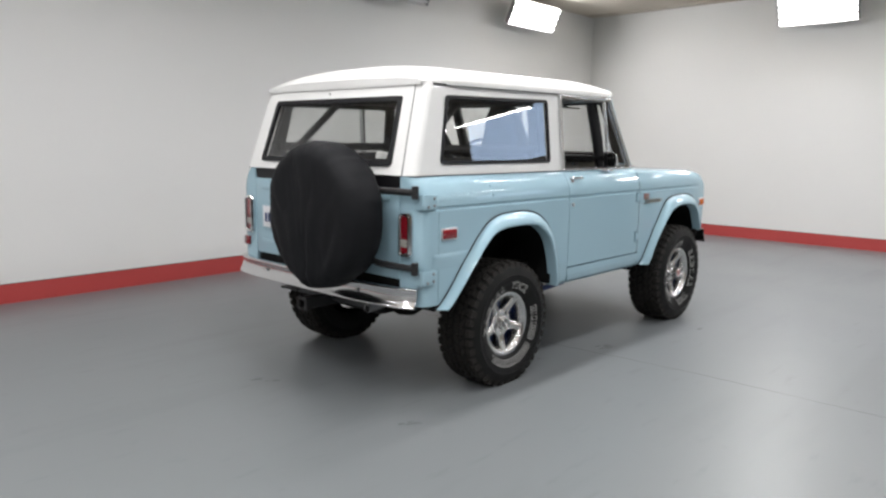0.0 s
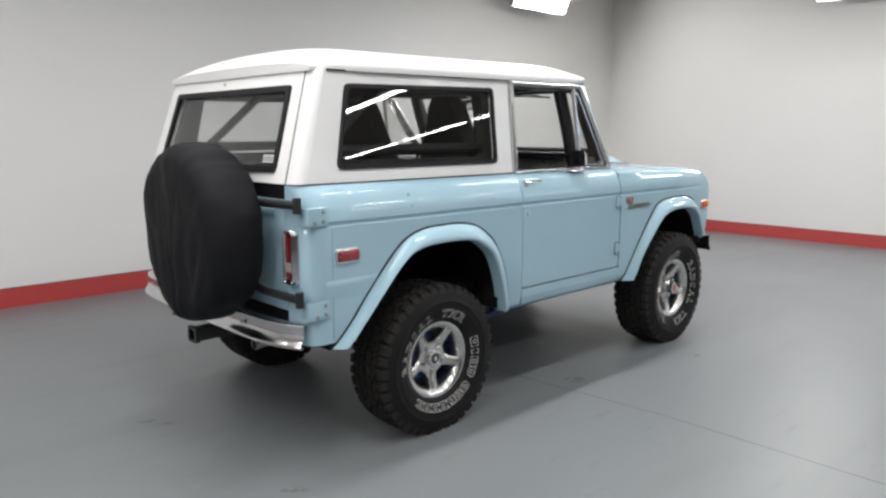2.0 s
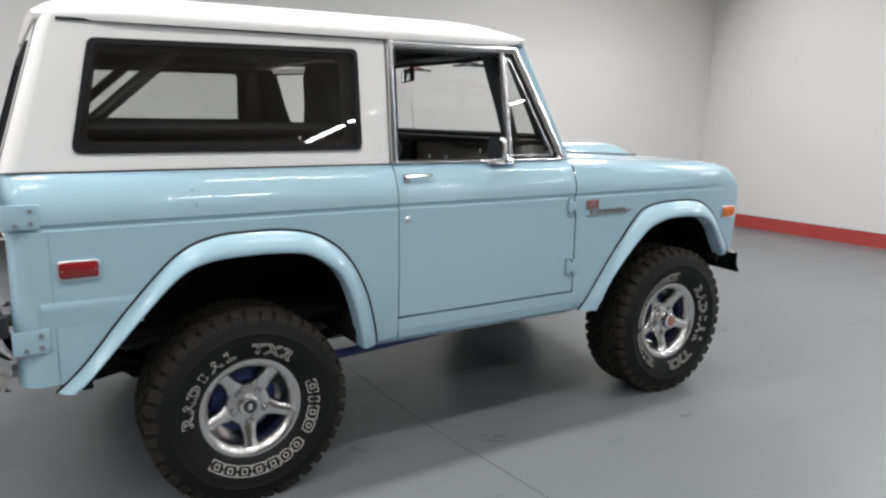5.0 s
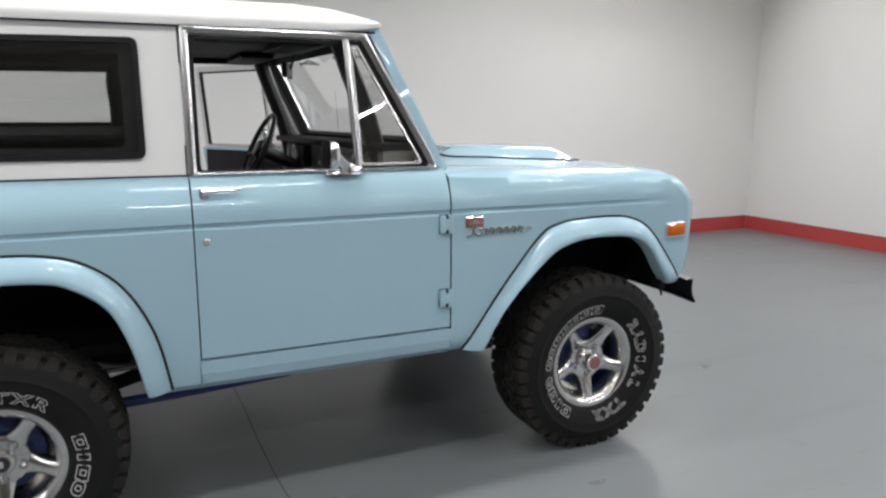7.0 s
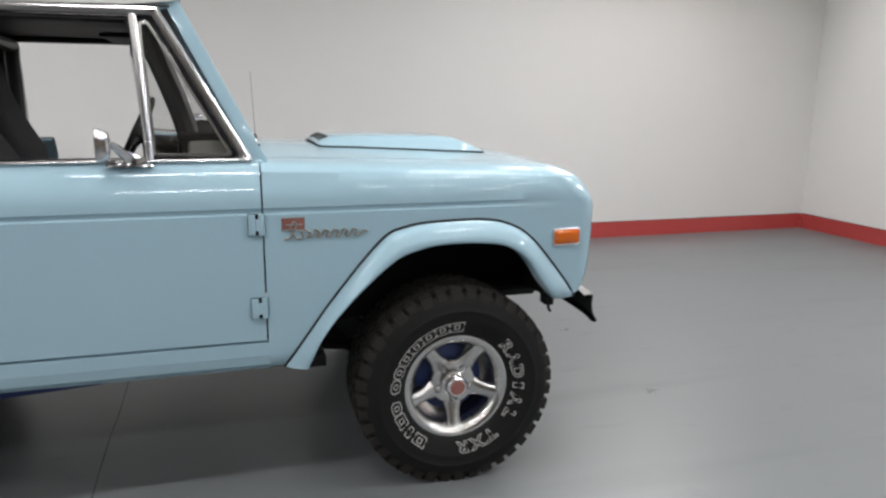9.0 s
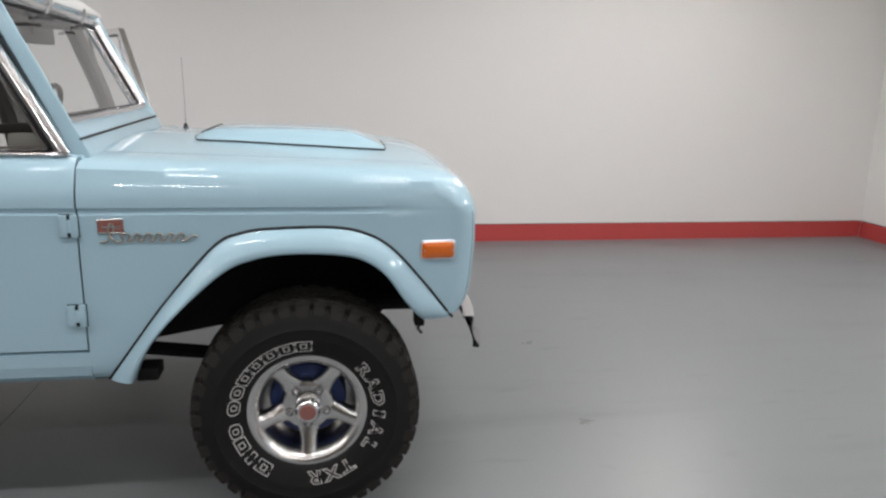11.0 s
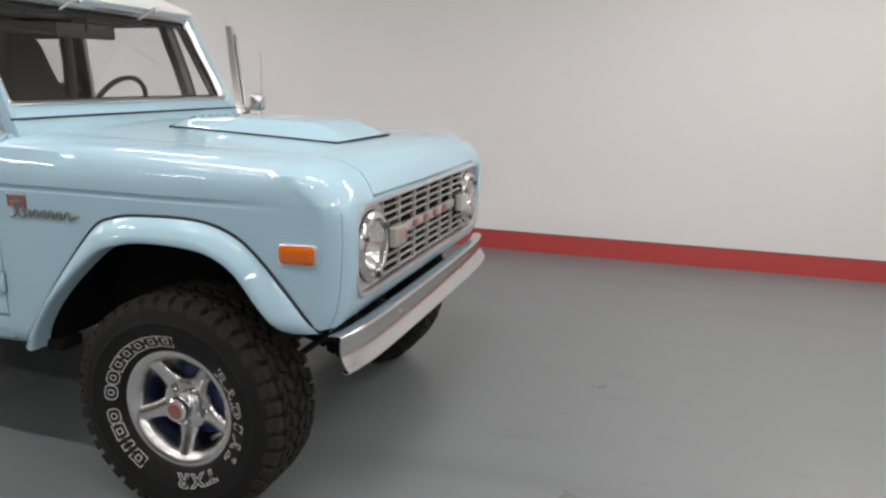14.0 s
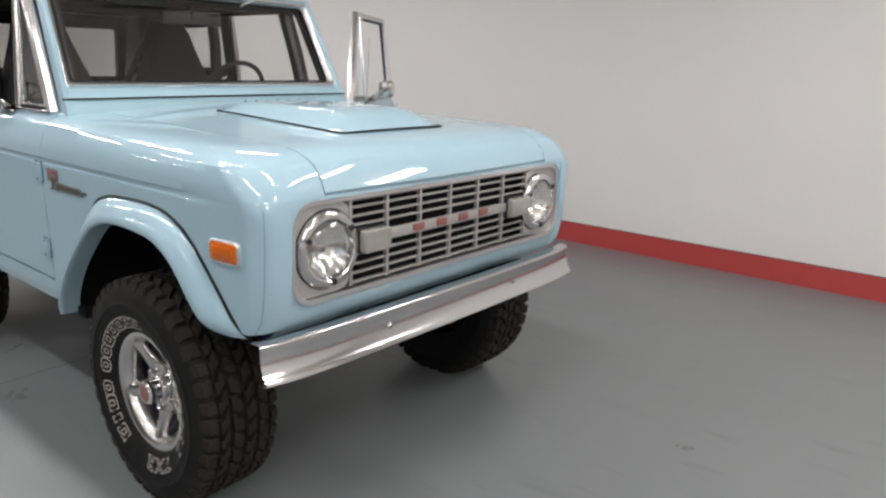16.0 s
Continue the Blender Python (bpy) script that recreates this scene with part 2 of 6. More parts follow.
def ring_profile(bm, outer, inner, place, prof):
    """A frame between two closed lines, shaped by (share of the way inwards, height) pairs."""
    grid(bm, [[place(a[0] + (b[0] - a[0]) * k, a[1] + (b[1] - a[1]) * k, h) for a, b in zip(outer, inner)] for k, h in prof], closed=True)
    return bm


def sheet(bm, outline, place, depth=0.0):
    """A filled flat outline."""
    vs = [bm.verts.new(place(p[0], p[1], 0)) for p in outline]
    bm.faces.new(vs)
    if depth:
        back = [bm.verts.new(place(p[0], p[1], -depth)) for p in outline]
        bm.faces.new(list(reversed(back)))
        n = len(vs)
        for i in range(n):
            bm.faces.new((vs[i], back[i], back[(i + 1) % n], vs[(i + 1) % n]))
    return bm


def lerp(table, x):
    """Piecewise straight interpolation in a table of (x, value)."""
    if x <= table[0][0]:
        return table[0][1]
    for (a, u), (b, v) in zip(table, table[1:]):
        if x <= b:
            return u + (v - u) * (x - a) / (b - a)
    return table[-1][1]


# ---- room ----
CORNER, EAST, STEP, FAR, BACK, WEST, TOP, HALL = Vector((8.28, 3.632)), Vector((8.28, -4.2)), Vector((14.0, -4.2)), Vector((14.0, -17.0)), Vector((-9.0, -17.0)), Vector((-9.0, 3.632)), 3.72, 5.0


def wall(name, a, b, inward, z0=0.0, z1=TOP, t=0.18):
    """A wall between two plan points, thick to the outside."""
    d = (b - a).normalized()
    n = Vector((-d.y, d.x))
    if n.dot(inward) > 0:
        n = -n
    a, b = (a - d * t, b + d * t) if name != "wall_step" else (a, b)
    bm = bmesh.new()
    plan = [a, b, b + n * t, a + n * t]
    lo, hi = [bm.verts.new((*p, z0)) for p in plan], [bm.verts.new((*p, z1)) for p in plan]
    bm.faces.new(lo)
    bm.faces.new(hi)
    for i in range(4):
        j = (i + 1) % 4
        bm.faces.new((lo[i], lo[j], hi[j], hi[i]))
    return bm, n


def setting(name, bm, mat, label, category, sharp=0):
    return tagged(part(name, bm, mat, None, label, sharp), label, category, kind="structure")


def floor_mesh():
    bm = bmesh.new()
    plan = [Vector((14.2, 3.77)), Vector((14.2, -17.2)), Vector((-9.2, -17.2)), Vector((-9.2, 3.77))]
    top, low = [bm.verts.new((*p, 0)) for p in plan], [bm.verts.new((*p, -0.15)) for p in plan]
    bm.faces.new(top)
    bm.faces.new(low)
    for i in range(4):
        j = (i + 1) % 4
        bm.faces.new((top[i], low[i], low[j], top[j]))
    return bm


setting("floor", floor_mesh(), FLOOR, "smooth grey painted concrete floor with soft gloss", "floor")
for label, name, a, b, inward in (
    ("plain white wall added out of view to bounce light behind the car", "wall_north", WEST, CORNER, Vector((0, -1))),
    ("plain white wall added out of view to bounce light ahead of the car", "wall_east", CORNER, EAST, Vector((-1, 0))),
    ("dark brown boarded wall of the workshop", "wall_step", EAST, STEP, Vector((0, -1))),
    ("dark brown boarded wall of the workshop", "wall_far", STEP, FAR, Vector((-1, 0))),
    ("dark brown boarded wall of the workshop", "wall_south", FAR, BACK, Vector((0, 1))),
    # unseen west wall, added in white to bounce light onto the chrome
    ("plain white wall added out of view to bounce light", "bounce_wall_west", BACK, WEST, Vector((1, 0))),
):
    bm, out = wall(name, a, b, inward, z0=0.0, z1=HALL if name in ("wall_step", "wall_far", "wall_south") else TOP)
    setting(name, bm, SHOP if name not in ("wall_north", "wall_east", "bounce_wall_west") else WALL, label, "wall")
    if name not in ("wall_north", "wall_east"):
        continue
    d = (b - a).normalized()
    # red board along the foot of the wall; dark strip for gap shade above
    for z0, z1, t, mat, what, text in ((0.0, 0.173, 0.014, REDBOARD, "baseboard", "red painted baseboard along the foot of the wall"), (0.173, 0.178, 0.009, JOINT, "trim", "dark strip for the caulk line and shaded gap above the baseboard")):
        bm = bmesh.new()
        k0, k1 = a + d * 0.016, b - d * 0.016
        plan = [k0, k1, k1 - out * t, k0 - out * t]
        lo, hi = [bm.verts.new((*p, z0)) for p in plan], [bm.verts.new((*p, z1)) for p in plan]
        bm.faces.new(lo)
        bm.faces.new(hi)
        for i in range(4):
            j = (i + 1) % 4
            bm.faces.new((lo[i], lo[j], hi[j], hi[i]))
        setting(what, bm, mat, text, what)
bm = boxed((9.7, -17.0, TOP), (9.82, -4.2, HALL), 0)
setting("wall_header", bm, SHOP, "dark brown boards over the opening to the workshop", "wall")
setting("workshop_ceiling", boxed((9.7, -17.2, HALL), (14.2, -4.0, HALL + 0.12), 0), CEILING, "high tan board ceiling of the workshop", "ceiling")
bm = boxed((-9.2, -17.0, TOP), (9.69, 3.77, TOP + 0.12), 0)
for i in range(9):
    box(bm, (-8.0 + 2.0 * i, -17.0, TOP - 0.02), (-7.9 + 2.0 * i, 3.57, TOP + 0.01), 0)
setting("ceiling", bm, CEILING, "tan board ceiling", "ceiling")

# joint and scuffs in the floor
bm = bmesh.new()
rows = []
for k in range(60):
    y = 3.5 - k * 0.2
    x = 0.975 + (0.0 if y > -0.6 else 0.085 * min(1, (-0.6 - y))) + 0.006 * noise.noise(Vector((y * 3, 0, 0)))
    w = 0.0022 + 0.0012 * noise.noise(Vector((y * 5, 3, 0)))
    rows.append([(x - w, y, 0.0008), (x + w, y, 0.0008)])
grid(bm, rows)
setting("floor_joint", bm, JOINT, "thin dark saw-cut joint in the concrete floor", "joint")


def scuff(x, y, length, turn, seed):
    """A cluster of short rubber smears on the floor."""
    rnd = random.Random(seed)
    bm = bmesh.new()
    for i in range(9):
        cx, cy = rnd.gauss(0, length * 0.3), rnd.gauss(0, length * 0.12)
        l, w = rnd.uniform(0.2, 0.5) * length, rnd.uniform(0.004, 0.014)
        pts = [(cx - l / 2, cy), (cx - l / 5, cy + w), (cx + l / 4, cy + w * 0.8), (cx + l / 2, cy + 0.2 * w), (cx + l / 5, cy - w * 0.6), (cx - l / 4, cy - w)]
        bm.faces.new([bm.verts.new((*p, 0.0006 + 0.0003 * i)) for p in pts])
    bmesh.ops.transform(bm, matrix=pose(x, y, 0, 0, 0, turn), verts=bm.verts)
    tagged(part("floor_scuff", bm, SCUFF, None, "", 0), "faint dark rubber scuff on the grey floor", "scuff", "floor scuffs", "structure")


for k, (x, y, l, a) in enumerate(((-1.005, 0.245, 0.13, -40), (-0.857, -0.915, 0.12, -45), (0.575, -0.708, 0.10, -40), (1.208, -0.92, 0.17, -25), (2.18, -1.2, 0.08, 15), (3.665, -0.316, 0.08, 10), (3.667, 0.737, 0.07, 25))):
    scuff(x, y, l, a, k)


def light_fixture(name_label, length, width, tubes, m, power, glow=TUBE):
    """A fluorescent fixture: white housing, reflector, tubes and end caps, with its light."""
    top = boxed((-length / 2, -width / 2, 0.03), (length / 2, width / 2, 0.085), 0.006)
    ob = tagged(part("light_fixture", top, HOUSING), name_label, "light fixture", "ceiling lights")
    bm = bmesh.new()
    sect = [(-width / 2 - 0.015, -0.012), (-width / 2 + 0.02, 0.03), (width / 2 - 0.02, 0.03), (width / 2 + 0.015, -0.012)]
    grid(bm, [[(x, y, z) for y, z in sect] for x in (-length / 2, length / 2)])
    part("reflector", thick(bm, 0.002), HOUSING, ob)
    for s in (-1, 1):
        part("end_cap", boxed((s * length / 2 - 0.012, -width / 2, -0.012), (s * length / 2 + 0.012, width / 2, 0.05), 0.003), METAL, ob)
    for k in range(tubes):
        y = (k - (tubes - 1) / 2) * width / tubes
        part("tube", tubed([(-length / 2 + 0.02, y, 0.0), (length / 2 - 0.02, y, 0.0)], 0.016, 8), glow if power else HOUSING, ob)
    ob.matrix_world = m
    up = m.inverted()
    for s in (-0.8, 0.8):
        foot = m @ Vector((s * length / 2, 0, 0.08))
        part("hanger", tubed([up @ foot, up @ Vector((foot.x, foot.y, TOP + 0.01))], 0.004, 6), METAL, ob)
    if power:
        lamp = new("fixture_light", bpy.data.lights.new("fixture_light", "AREA"))
        lamp.data.shape, lamp.data.size, lamp.data.size_y = "RECTANGLE", length, width if width > 0.2 else 0.10
        lamp.data.energy, lamp.data.color = power, (1.0, 0.965, 0.958)
        lamp.matrix_world = m @ pose(0, 0, -0.03)
    return ob


# tilted fixtures hung along the walls, and long strips in rows under the ceiling
for x, power in ((5.98, 1.3 * LAMP_POWER), (3.05, 0)):
    light_fixture("white fluorescent fixture tilted into the room beside the wall", 1.18, 0.36, 4, pose(x, 3.27, 3.42, -66, 0, 0), power)
# the fixture at y -3.2 is added out of view as side light
for y in (-0.22, -3.2):
    light_fixture("white fluorescent fixture tilted into the room beside the wall", 1.06, 0.36, 4, pose(7.93, y, 3.40, -66, 0, -90), (0.75 if y > -1 else 0.5) * LAMP_POWER)
for x, first, count, power in ((5.4, -5.4, 4, LAMP_POWER), (9.2, -8.0, 4, 0.6 * LAMP_POWER)):
    for k in range(count):
        light_fixture("long white fluorescent strip light, lit, added out of view under the ceiling", 2.2, 0.14, 2, pose(x, first - 2.45 * k, 3.5, 0, 0, 90), power * 0.8)
# unseen rows: y 1.5 is added only to brighten, paint streaks suggest the rest
for y, share, first, count in ((1.5, 0.5, -4.7, 3), (1.5, 1.1, 4.5, 1), (-0.6, 0.92, -5.6, 4), (-0.6, 1.05, 3.4, 2), (-2.2, 0.82, -5.6, 6), (-4.8, 0.75, -5.6, 5)):
    for k in range(count):
        light_fixture("white fluorescent strip light, lit, added out of view under the ceiling", 1.25, 0.14, 2, pose(first + 2.25 * k, y, 3.5, 0, 0, 0), share * 0.8 * (1.38 if first + 2.25 * k < -0.5 else 1.0) * LAMP_POWER, DIM_TUBE)

# a high window of the workshop, with daylight behind it
DAY = material("daylight_backdrop", (0.58, 0.74, 1.0), 0.5, emit=2.8)
win = setting("window_1", boxed((10.3, -17.0, 2.45), (11.5, -16.985, 3.60), 0), DAY, "bright workshop window high in the wall", "window")
for x0, x1, z0, z1 in ((10.22, 10.3, 2.37, 3.68), (11.5, 11.58, 2.37, 3.68), (10.3, 11.5, 2.37, 2.45), (10.3, 11.5, 3.60, 3.68)):
    part("window_frame", boxed((x0, -16.998, z0), (x1, -16.95, z1), 0.004), SHOP, win)
win = setting("window_2", boxed((13.985, -12.75, 2.95), (14.0, -9.75, 4.65), 0), DAY, "large bright workshop window showing the sky", "window")
for y0, y1, z0, z1 in ((-12.85, -12.75, 2.85, 4.75), (-9.75, -9.65, 2.85, 4.75), (-12.75, -9.75, 2.85, 2.95), (-12.75, -9.75, 4.65, 4.75)):
    part("window_frame", boxed((13.94, y0, z0), (13.998, y1, z1), 0.004), SHOP, win)


# ---- car ----
AX_R, AX_F, WHEEL_Z, HALF = 0.035, 2.372, 0.408, 0.878
car = tagged(new("car"), "light blue vintage off-road car with white hardtop, parked", "car")

# half width of the body side by height
SIDE = [(0.50, 0.800), (0.545, 0.845), (0.562, 0.866), (0.60, 0.875), (0.80, 0.878), (1.118, 0.878), (1.123, 0.870), (1.130, 0.868), (1.137, 0.870), (1.142, 0.877),
        (1.17, 0.875), (1.20, 0.868), (1.23, 0.857), (1.26, 0.842), (1.28, 0.828), (1.293, 0.814), (1.30, 0.802)]
SILL = [z for z, _ in SIDE]


def side_y(z):
    return lerp(SIDE, z)


# arch lines: outer edge of the flare on the body, and the edge of the opening
R_OUT = catmull([(-0.615, 0.575), (-0.52, 0.665), (-0.38, 0.835), (-0.215, 1.005), (-0.09, 1.062), (0.05, 1.074), (0.2, 1.070), (0.33, 1.035), (0.448, 0.94), (0.535, 0.77), (0.580, 0.558)], 6)
R_IN = catmull([(-0.555, 0.575), (-0.49, 0.64), (-0.35, 0.795), (-0.215, 0.93), (-0.11, 0.978), (0.04, 0.990), (0.2, 0.985), (0.29, 0.96), (0.393, 0.88), (0.455, 0.74), (0.497, 0.558)], 6)
F_OUT = catmull([(1.715, 0.548), (1.80, 0.665), (1.915, 0.82), (2.08, 1.01), (2.17, 1.055), (2.28, 1.070), (2.48, 1.072), (2.60, 1.045), (2.69, 0.985), (2.800, 0.86), (2.905, 0.724)], 6)
F_IN = catmull([(1.800, 0.548), (1.85, 0.655), (1.945, 0.775), (2.11, 0.925), (2.21, 0.970), (2.32, 0.988), (2.47, 0.985), (2.57, 0.965), (2.650, 0.910), (2.722, 0.810), (2.790, 0.728)], 6)


def line_z(line, x, none):
    """The height of an arch line over x, or none outside of it."""
    for a, b in zip(line, line[1:]):
        if a.x <= x <= b.x and b.x > a.x:
            return a.y + (b.y - a.y) * (x - a.x) / (b.x - a.x)
    return none


def mid_line(a, b, k):
    return [p.lerp(q, k) for p, q in zip(a, b)]


def body_side(bm, x0, x1, z_low, z_high=1.30, cut=None, step=0.02, narrow=None):
    """The outer skin of the body between two stations, cut by a wheel arch below."""
    xs = [x0 + (x1 - x0) * k / max(2, round((x1 - x0) / step)) for k in range(max(2, round((x1 - x0) / step)) + 1)]
    if cut:
        xs = sorted(set(xs) | {min(max(p.x, x0), x1) for p in cut})
    rows = []
    for x in xs:
        low = z_low(x)
        if cut:
            low = max(low, line_z(cut, x, low))
        zs = [low] + [max(z, low) for z in SILL if z <= z_high + 1e-6]
        rows.append([(x, -(side_y(z) - (narrow(x, z) if narrow else 0)), z) for z in zs])
    grid(bm, rows)
    return weld(bm, 2e-5)


R_CUT, F_CUT = mid_line(R_OUT, R_IN, 0.35), mid_line(F_OUT, F_IN, 0.35)


def rear_corner(bm):
    """The rounded rear corner of the quarter and its rear face."""
    rows = []
    plan = [(0.0, 0.0), (0.25, 0.02), (0.5, 0.09), (0.7, 0.22), (0.86, 0.42), (0.96, 0.7), (1.0, 1.0)]
    zs = [0.60] + [z for z in SILL if z > 0.61]
    for a, b in plan:
        rows.append([(-0.635 - 0.085 * a, -(side_y(z) - 0.085 * b), z) for z in zs])
    rows.append([(-0.72, -0.700, z) for z in zs])
    rows.append([(-0.69, -0.697, z) for z in zs])
    grid(bm, rows)


bm = bmesh.new()
body_side(bm, -0.635, 0.6785, lambda x: 0.60 if x < -0.45 else 0.538, cut=R_CUT)
rear_corner(bm)
grid(bm, [[(x, y, z) for x in (-0.665, 0.0, 0.676)] for y, z in ((-0.802, 1.30), (-0.775, 1.302), (-0.76, 1.29))])
weld(bm, 0.001)
# pressed crease low on the corner, running into the flare
grid(bm, [[(x, -(side_y(z) + d * min(1.0, (x + 0.70) / 0.05) * min(1.0, 0.4 + (-0.33 - x) / 0.2)), z) for z, d in ((0.885, -0.001), (0.876, 0.003), (0.868, 0.006), (0.858, 0.0058), (0.84, 0.004), (0.81, 0.0015), (0.785, -0.001))] for x in [-0.64 + 0.31 * k / 12 for k in range(13)]])
both("quarter_panel", bm, BLUE, car)
bm = bmesh.new()
body_side(bm, 0.6785, 1.6605, lambda x: 0.538, z_high=0.60)
grid(bm, [[(0.676, -0.875, 0.60), (1.662, -0.875, 0.60)], [(0.676, -0.877, 0.648), (1.662, -0.877, 0.648)], [(0.676, -0.84, 0.650), (1.662, -0.84, 0.650)]])
grid(bm, [[(x, -0.838, 0.538), (x, -0.70, 0.545)] for x in (0.58, 1.70)])
weld(bm, 0.0005)
both("rocker_panel", bm, BLUE, car)
both("rocker_seam", boxed((0.6778, -0.8785, 0.562), (0.6796, -0.860, 0.648), 0), SEAM, car)

# front fender: plan lines from the door round the corner to the grille, inset towards the top
FRONT_X = [(0.70, 2.892), (0.74, 2.940), (0.78, 2.966), (0.84, 2.982), (1.00, 2.994), (1.10, 2.994), (1.14, 2.988), (1.18, 2.973), (1.21, 2.951), (1.225, 2.936), (1.252, 2.845), (1.262, 2.80), (1.268, 2.74)]
FENDER = [(z, y) for z, y in SIDE if z >= 0.545 and z < 1.25] + [(1.225, 0.858)]
FENDER = sorted(set(FENDER))


def deck_z(x):
    """Height of the hood and fender tops."""
    return 1.300 - 0.030 * max(0, (x - 1.66)) / 1.06


def fender_row(z, half, front, inner, lift, n_side=46, n_corner=14, radius=0.085):
    """One line of the fender: along the side, round the corner, and across to the grille; the pressed groove runs out before the corner."""
    dent = 0.8776 - half if 1.118 < z < 1.142 else 0.0
    pts = []
    soft = max(0.0, min(1.0, (lift - 1.10) / 0.13))
    r = max(0.01, min(radius + 0.075 * soft * soft * (3 - 2 * soft), half - inner - 0.002))
    for k in range(n_side + 1):
        x = 1.6615 + (front - r - 1.6615) * k / n_side
        taper = 0.035 * max(0.0, (x - 2.45) / 0.5) ** 2
        fade = max(0.0, min(1.0, (x - 2.45) / 0.40))
        pts.append((x, -(half + dent * fade * fade * (3 - 2 * fade) - taper), z))
    half += dent
    t_end = 0.035 * max(0.0, (front - r - 2.45) / 0.5) ** 2
    for k in range(1, n_corner + 1):
        a = math.pi / 2 * k / n_corner
        y0 = half - t_end - r
        pts.append((front - r + r * math.sin(a), -(y0 + r * math.cos(a)), z))
    for k in range(1, 4):
        pts.append((front, -(half - t_end - r + (inner - (half - t_end - r)) * k / 3), z))
    # lip that turns back beside the recessed grille
    pts.append((front - (0.045 if inner > 0.7 else 0.0), -inner, z))
    return pts


def front_fender():
    bm = bmesh.new()
    rows = []
    zs = [0.548, 0.57, 0.60, 0.65, 0.70, 0.74, 0.78, 0.82, 0.88, 0.94, 1.0, 1.06, 1.10, 1.118, 1.123, 1.13, 1.137, 1.142, 1.17, 1.20, 1.225]
    for z in zs:
        inner = 0.735 if z < 1.128 else 0.607
        rows.append(fender_row(z, side_y(z), lerp(FRONT_X, z), inner, z))
    # roll over to the top
    for dz, half, front in ((0.034, 0.845, 2.922), (0.022, 0.828, 2.898), (0.011, 0.80, 2.865), (0.004, 0.76, 2.81), (0.0, 0.70, 2.76), (0.0, 0.607, 2.72)):
        row = fender_row(0, half, front, 0.607, 1.30)
        rows.append([(x, y, deck_z(x) - dz) for x, y, _ in row])
    # cut the wheel arch from below
    out = []
    for row in rows:
        new_row = []
        for x, y, z in row:
            low = line_z(F_CUT, x, None)
            if x > F_CUT[-1].x:
                low = 0.722
            if low is not None and z < low and abs(y) > 0.6:
                z = low
                y = -(side_y(z) - (0.035 * max(0.0, (min(x, 2.85) - 2.45) / 0.5) ** 2)) if x < F_CUT[-1].x else y
            new_row.append((x, y, z))
        out.append(new_row)
    grid(bm, out)
    return weld(bm, 2e-4)


fenders = both("front_fender", front_fender(), BLUE, car)
# the seam where the nose panel meets the fender
bm = bmesh.new()
line = []
for z in (0.74, 0.78, 0.82, 0.88, 0.94, 1.0, 1.06, 1.10, 1.118):
    p = Vector(fender_row(z, side_y(z), lerp(FRONT_X, z), 0.735, z)[46 + 8])
    line.append(p + Vector((0.0003, -0.0003, 0)))
tube(bm, line, 0.0013, 6)
both("nose_seam", bm, SEAM, car)

# hood
def hood_z(x, y):
    return deck_z(x) + lerp([(1.67, 0.027), (2.1, 0.025), (2.71, 0.008)], x) * (1 - (y / 0.61) ** 2)


bm = bmesh.new()
rows = []
ys = [0.604 * k / 14 for k in range(-14, 15)]
for k in range(20):
    x = 1.672 + (2.71 - 1.672) * k / 19
    rows.append([(x, y, hood_z(x, y)) for y in ys])
for z, x in ((deck_z(2.81) - 0.004, 2.81), (deck_z(2.865) - 0.011, 2.865), (deck_z(2.898) - 0.022, 2.898), (deck_z(2.922) - 0.034, 2.922), (1.225, 2.936), (1.21, 2.951), (1.18, 2.973), (1.146, 2.987), (1.136, 2.980), (1.134, 2.90)):
    rows.append([(x + 0.012 * (1 - (y / 0.61) ** 2), y, z + 0.008 * (1 - (y / 0.61) ** 2) * max(0, (z - 1.14) / 0.13)) for y in ys])
grid(bm, rows)
thick(bm, 0.006)
part("hood", bm, BLUE, car)

# scoop on the hood, with its dark seal and rear louvres
def scoop_outline(k):
    """Half width of the scoop along its length, 0 at the rear."""
    return 0.282 - 0.006 * k


SC0, SC1 = 1.925, 2.712
bm = bmesh.new()
rows = []
for i in range(25):
    k = i / 24
    x = SC0 + (SC1 - SC0) * k
    w = scoop_outline(k)
    rise = lerp([(0, 0.004), (0.04, 0.022), (0.09, 0.036), (0.35, 0.048), (0.7, 0.058), (0.82, 0.056), (0.93, 0.028), (1.0, 0.003)], k)
    row = []
    for j in range(21):
        s = -1 + 2 * j / 20
        prof = min(1.0, (1 - abs(s)) / 0.34)
        prof = prof * prof * (3 - 2 * prof)
        y = w * s
        xx = x - 0.02 * abs(s) ** 6 * (1 if k > 0.5 else -1)
        row.append((xx, y, hood_z(xx, y) + 0.004 + rise * prof))
    rows.append(row)
grid(bm, rows)
scoop = part("hood_scoop", bm, BLUE, car, "raised light blue hood scoop with rear louvres")
edge = [Vector(p) for p in [r[0] for r in rows] + rows[-1][1:] + [r[-1] for r in reversed(rows)][1:] + list(reversed(rows[0]))[1:-1]]
part("seal", tubed([p + Vector((0, 0, 0.0)) for p in edge], 0.003, 6, closed=True), GASKET, scoop)
for k in range(7):
    y = -0.168 + 0.056 * k
    part("louvre", tubed([(1.945, y, hood_z(1.945, y) + 0.020), (1.962, y, hood_z(1.962, y) + 0.0285), (1.985, y, hood_z(1.985, y) + 0.0385)], 0.0042, 6), BLACK, scoop)

# cowl between hood and windscreen
bm = boxed((1.585, -0.80, 1.255), (1.669, 0.80, 1.303), 0.008)
part("cowl", bm, BLUE, car)

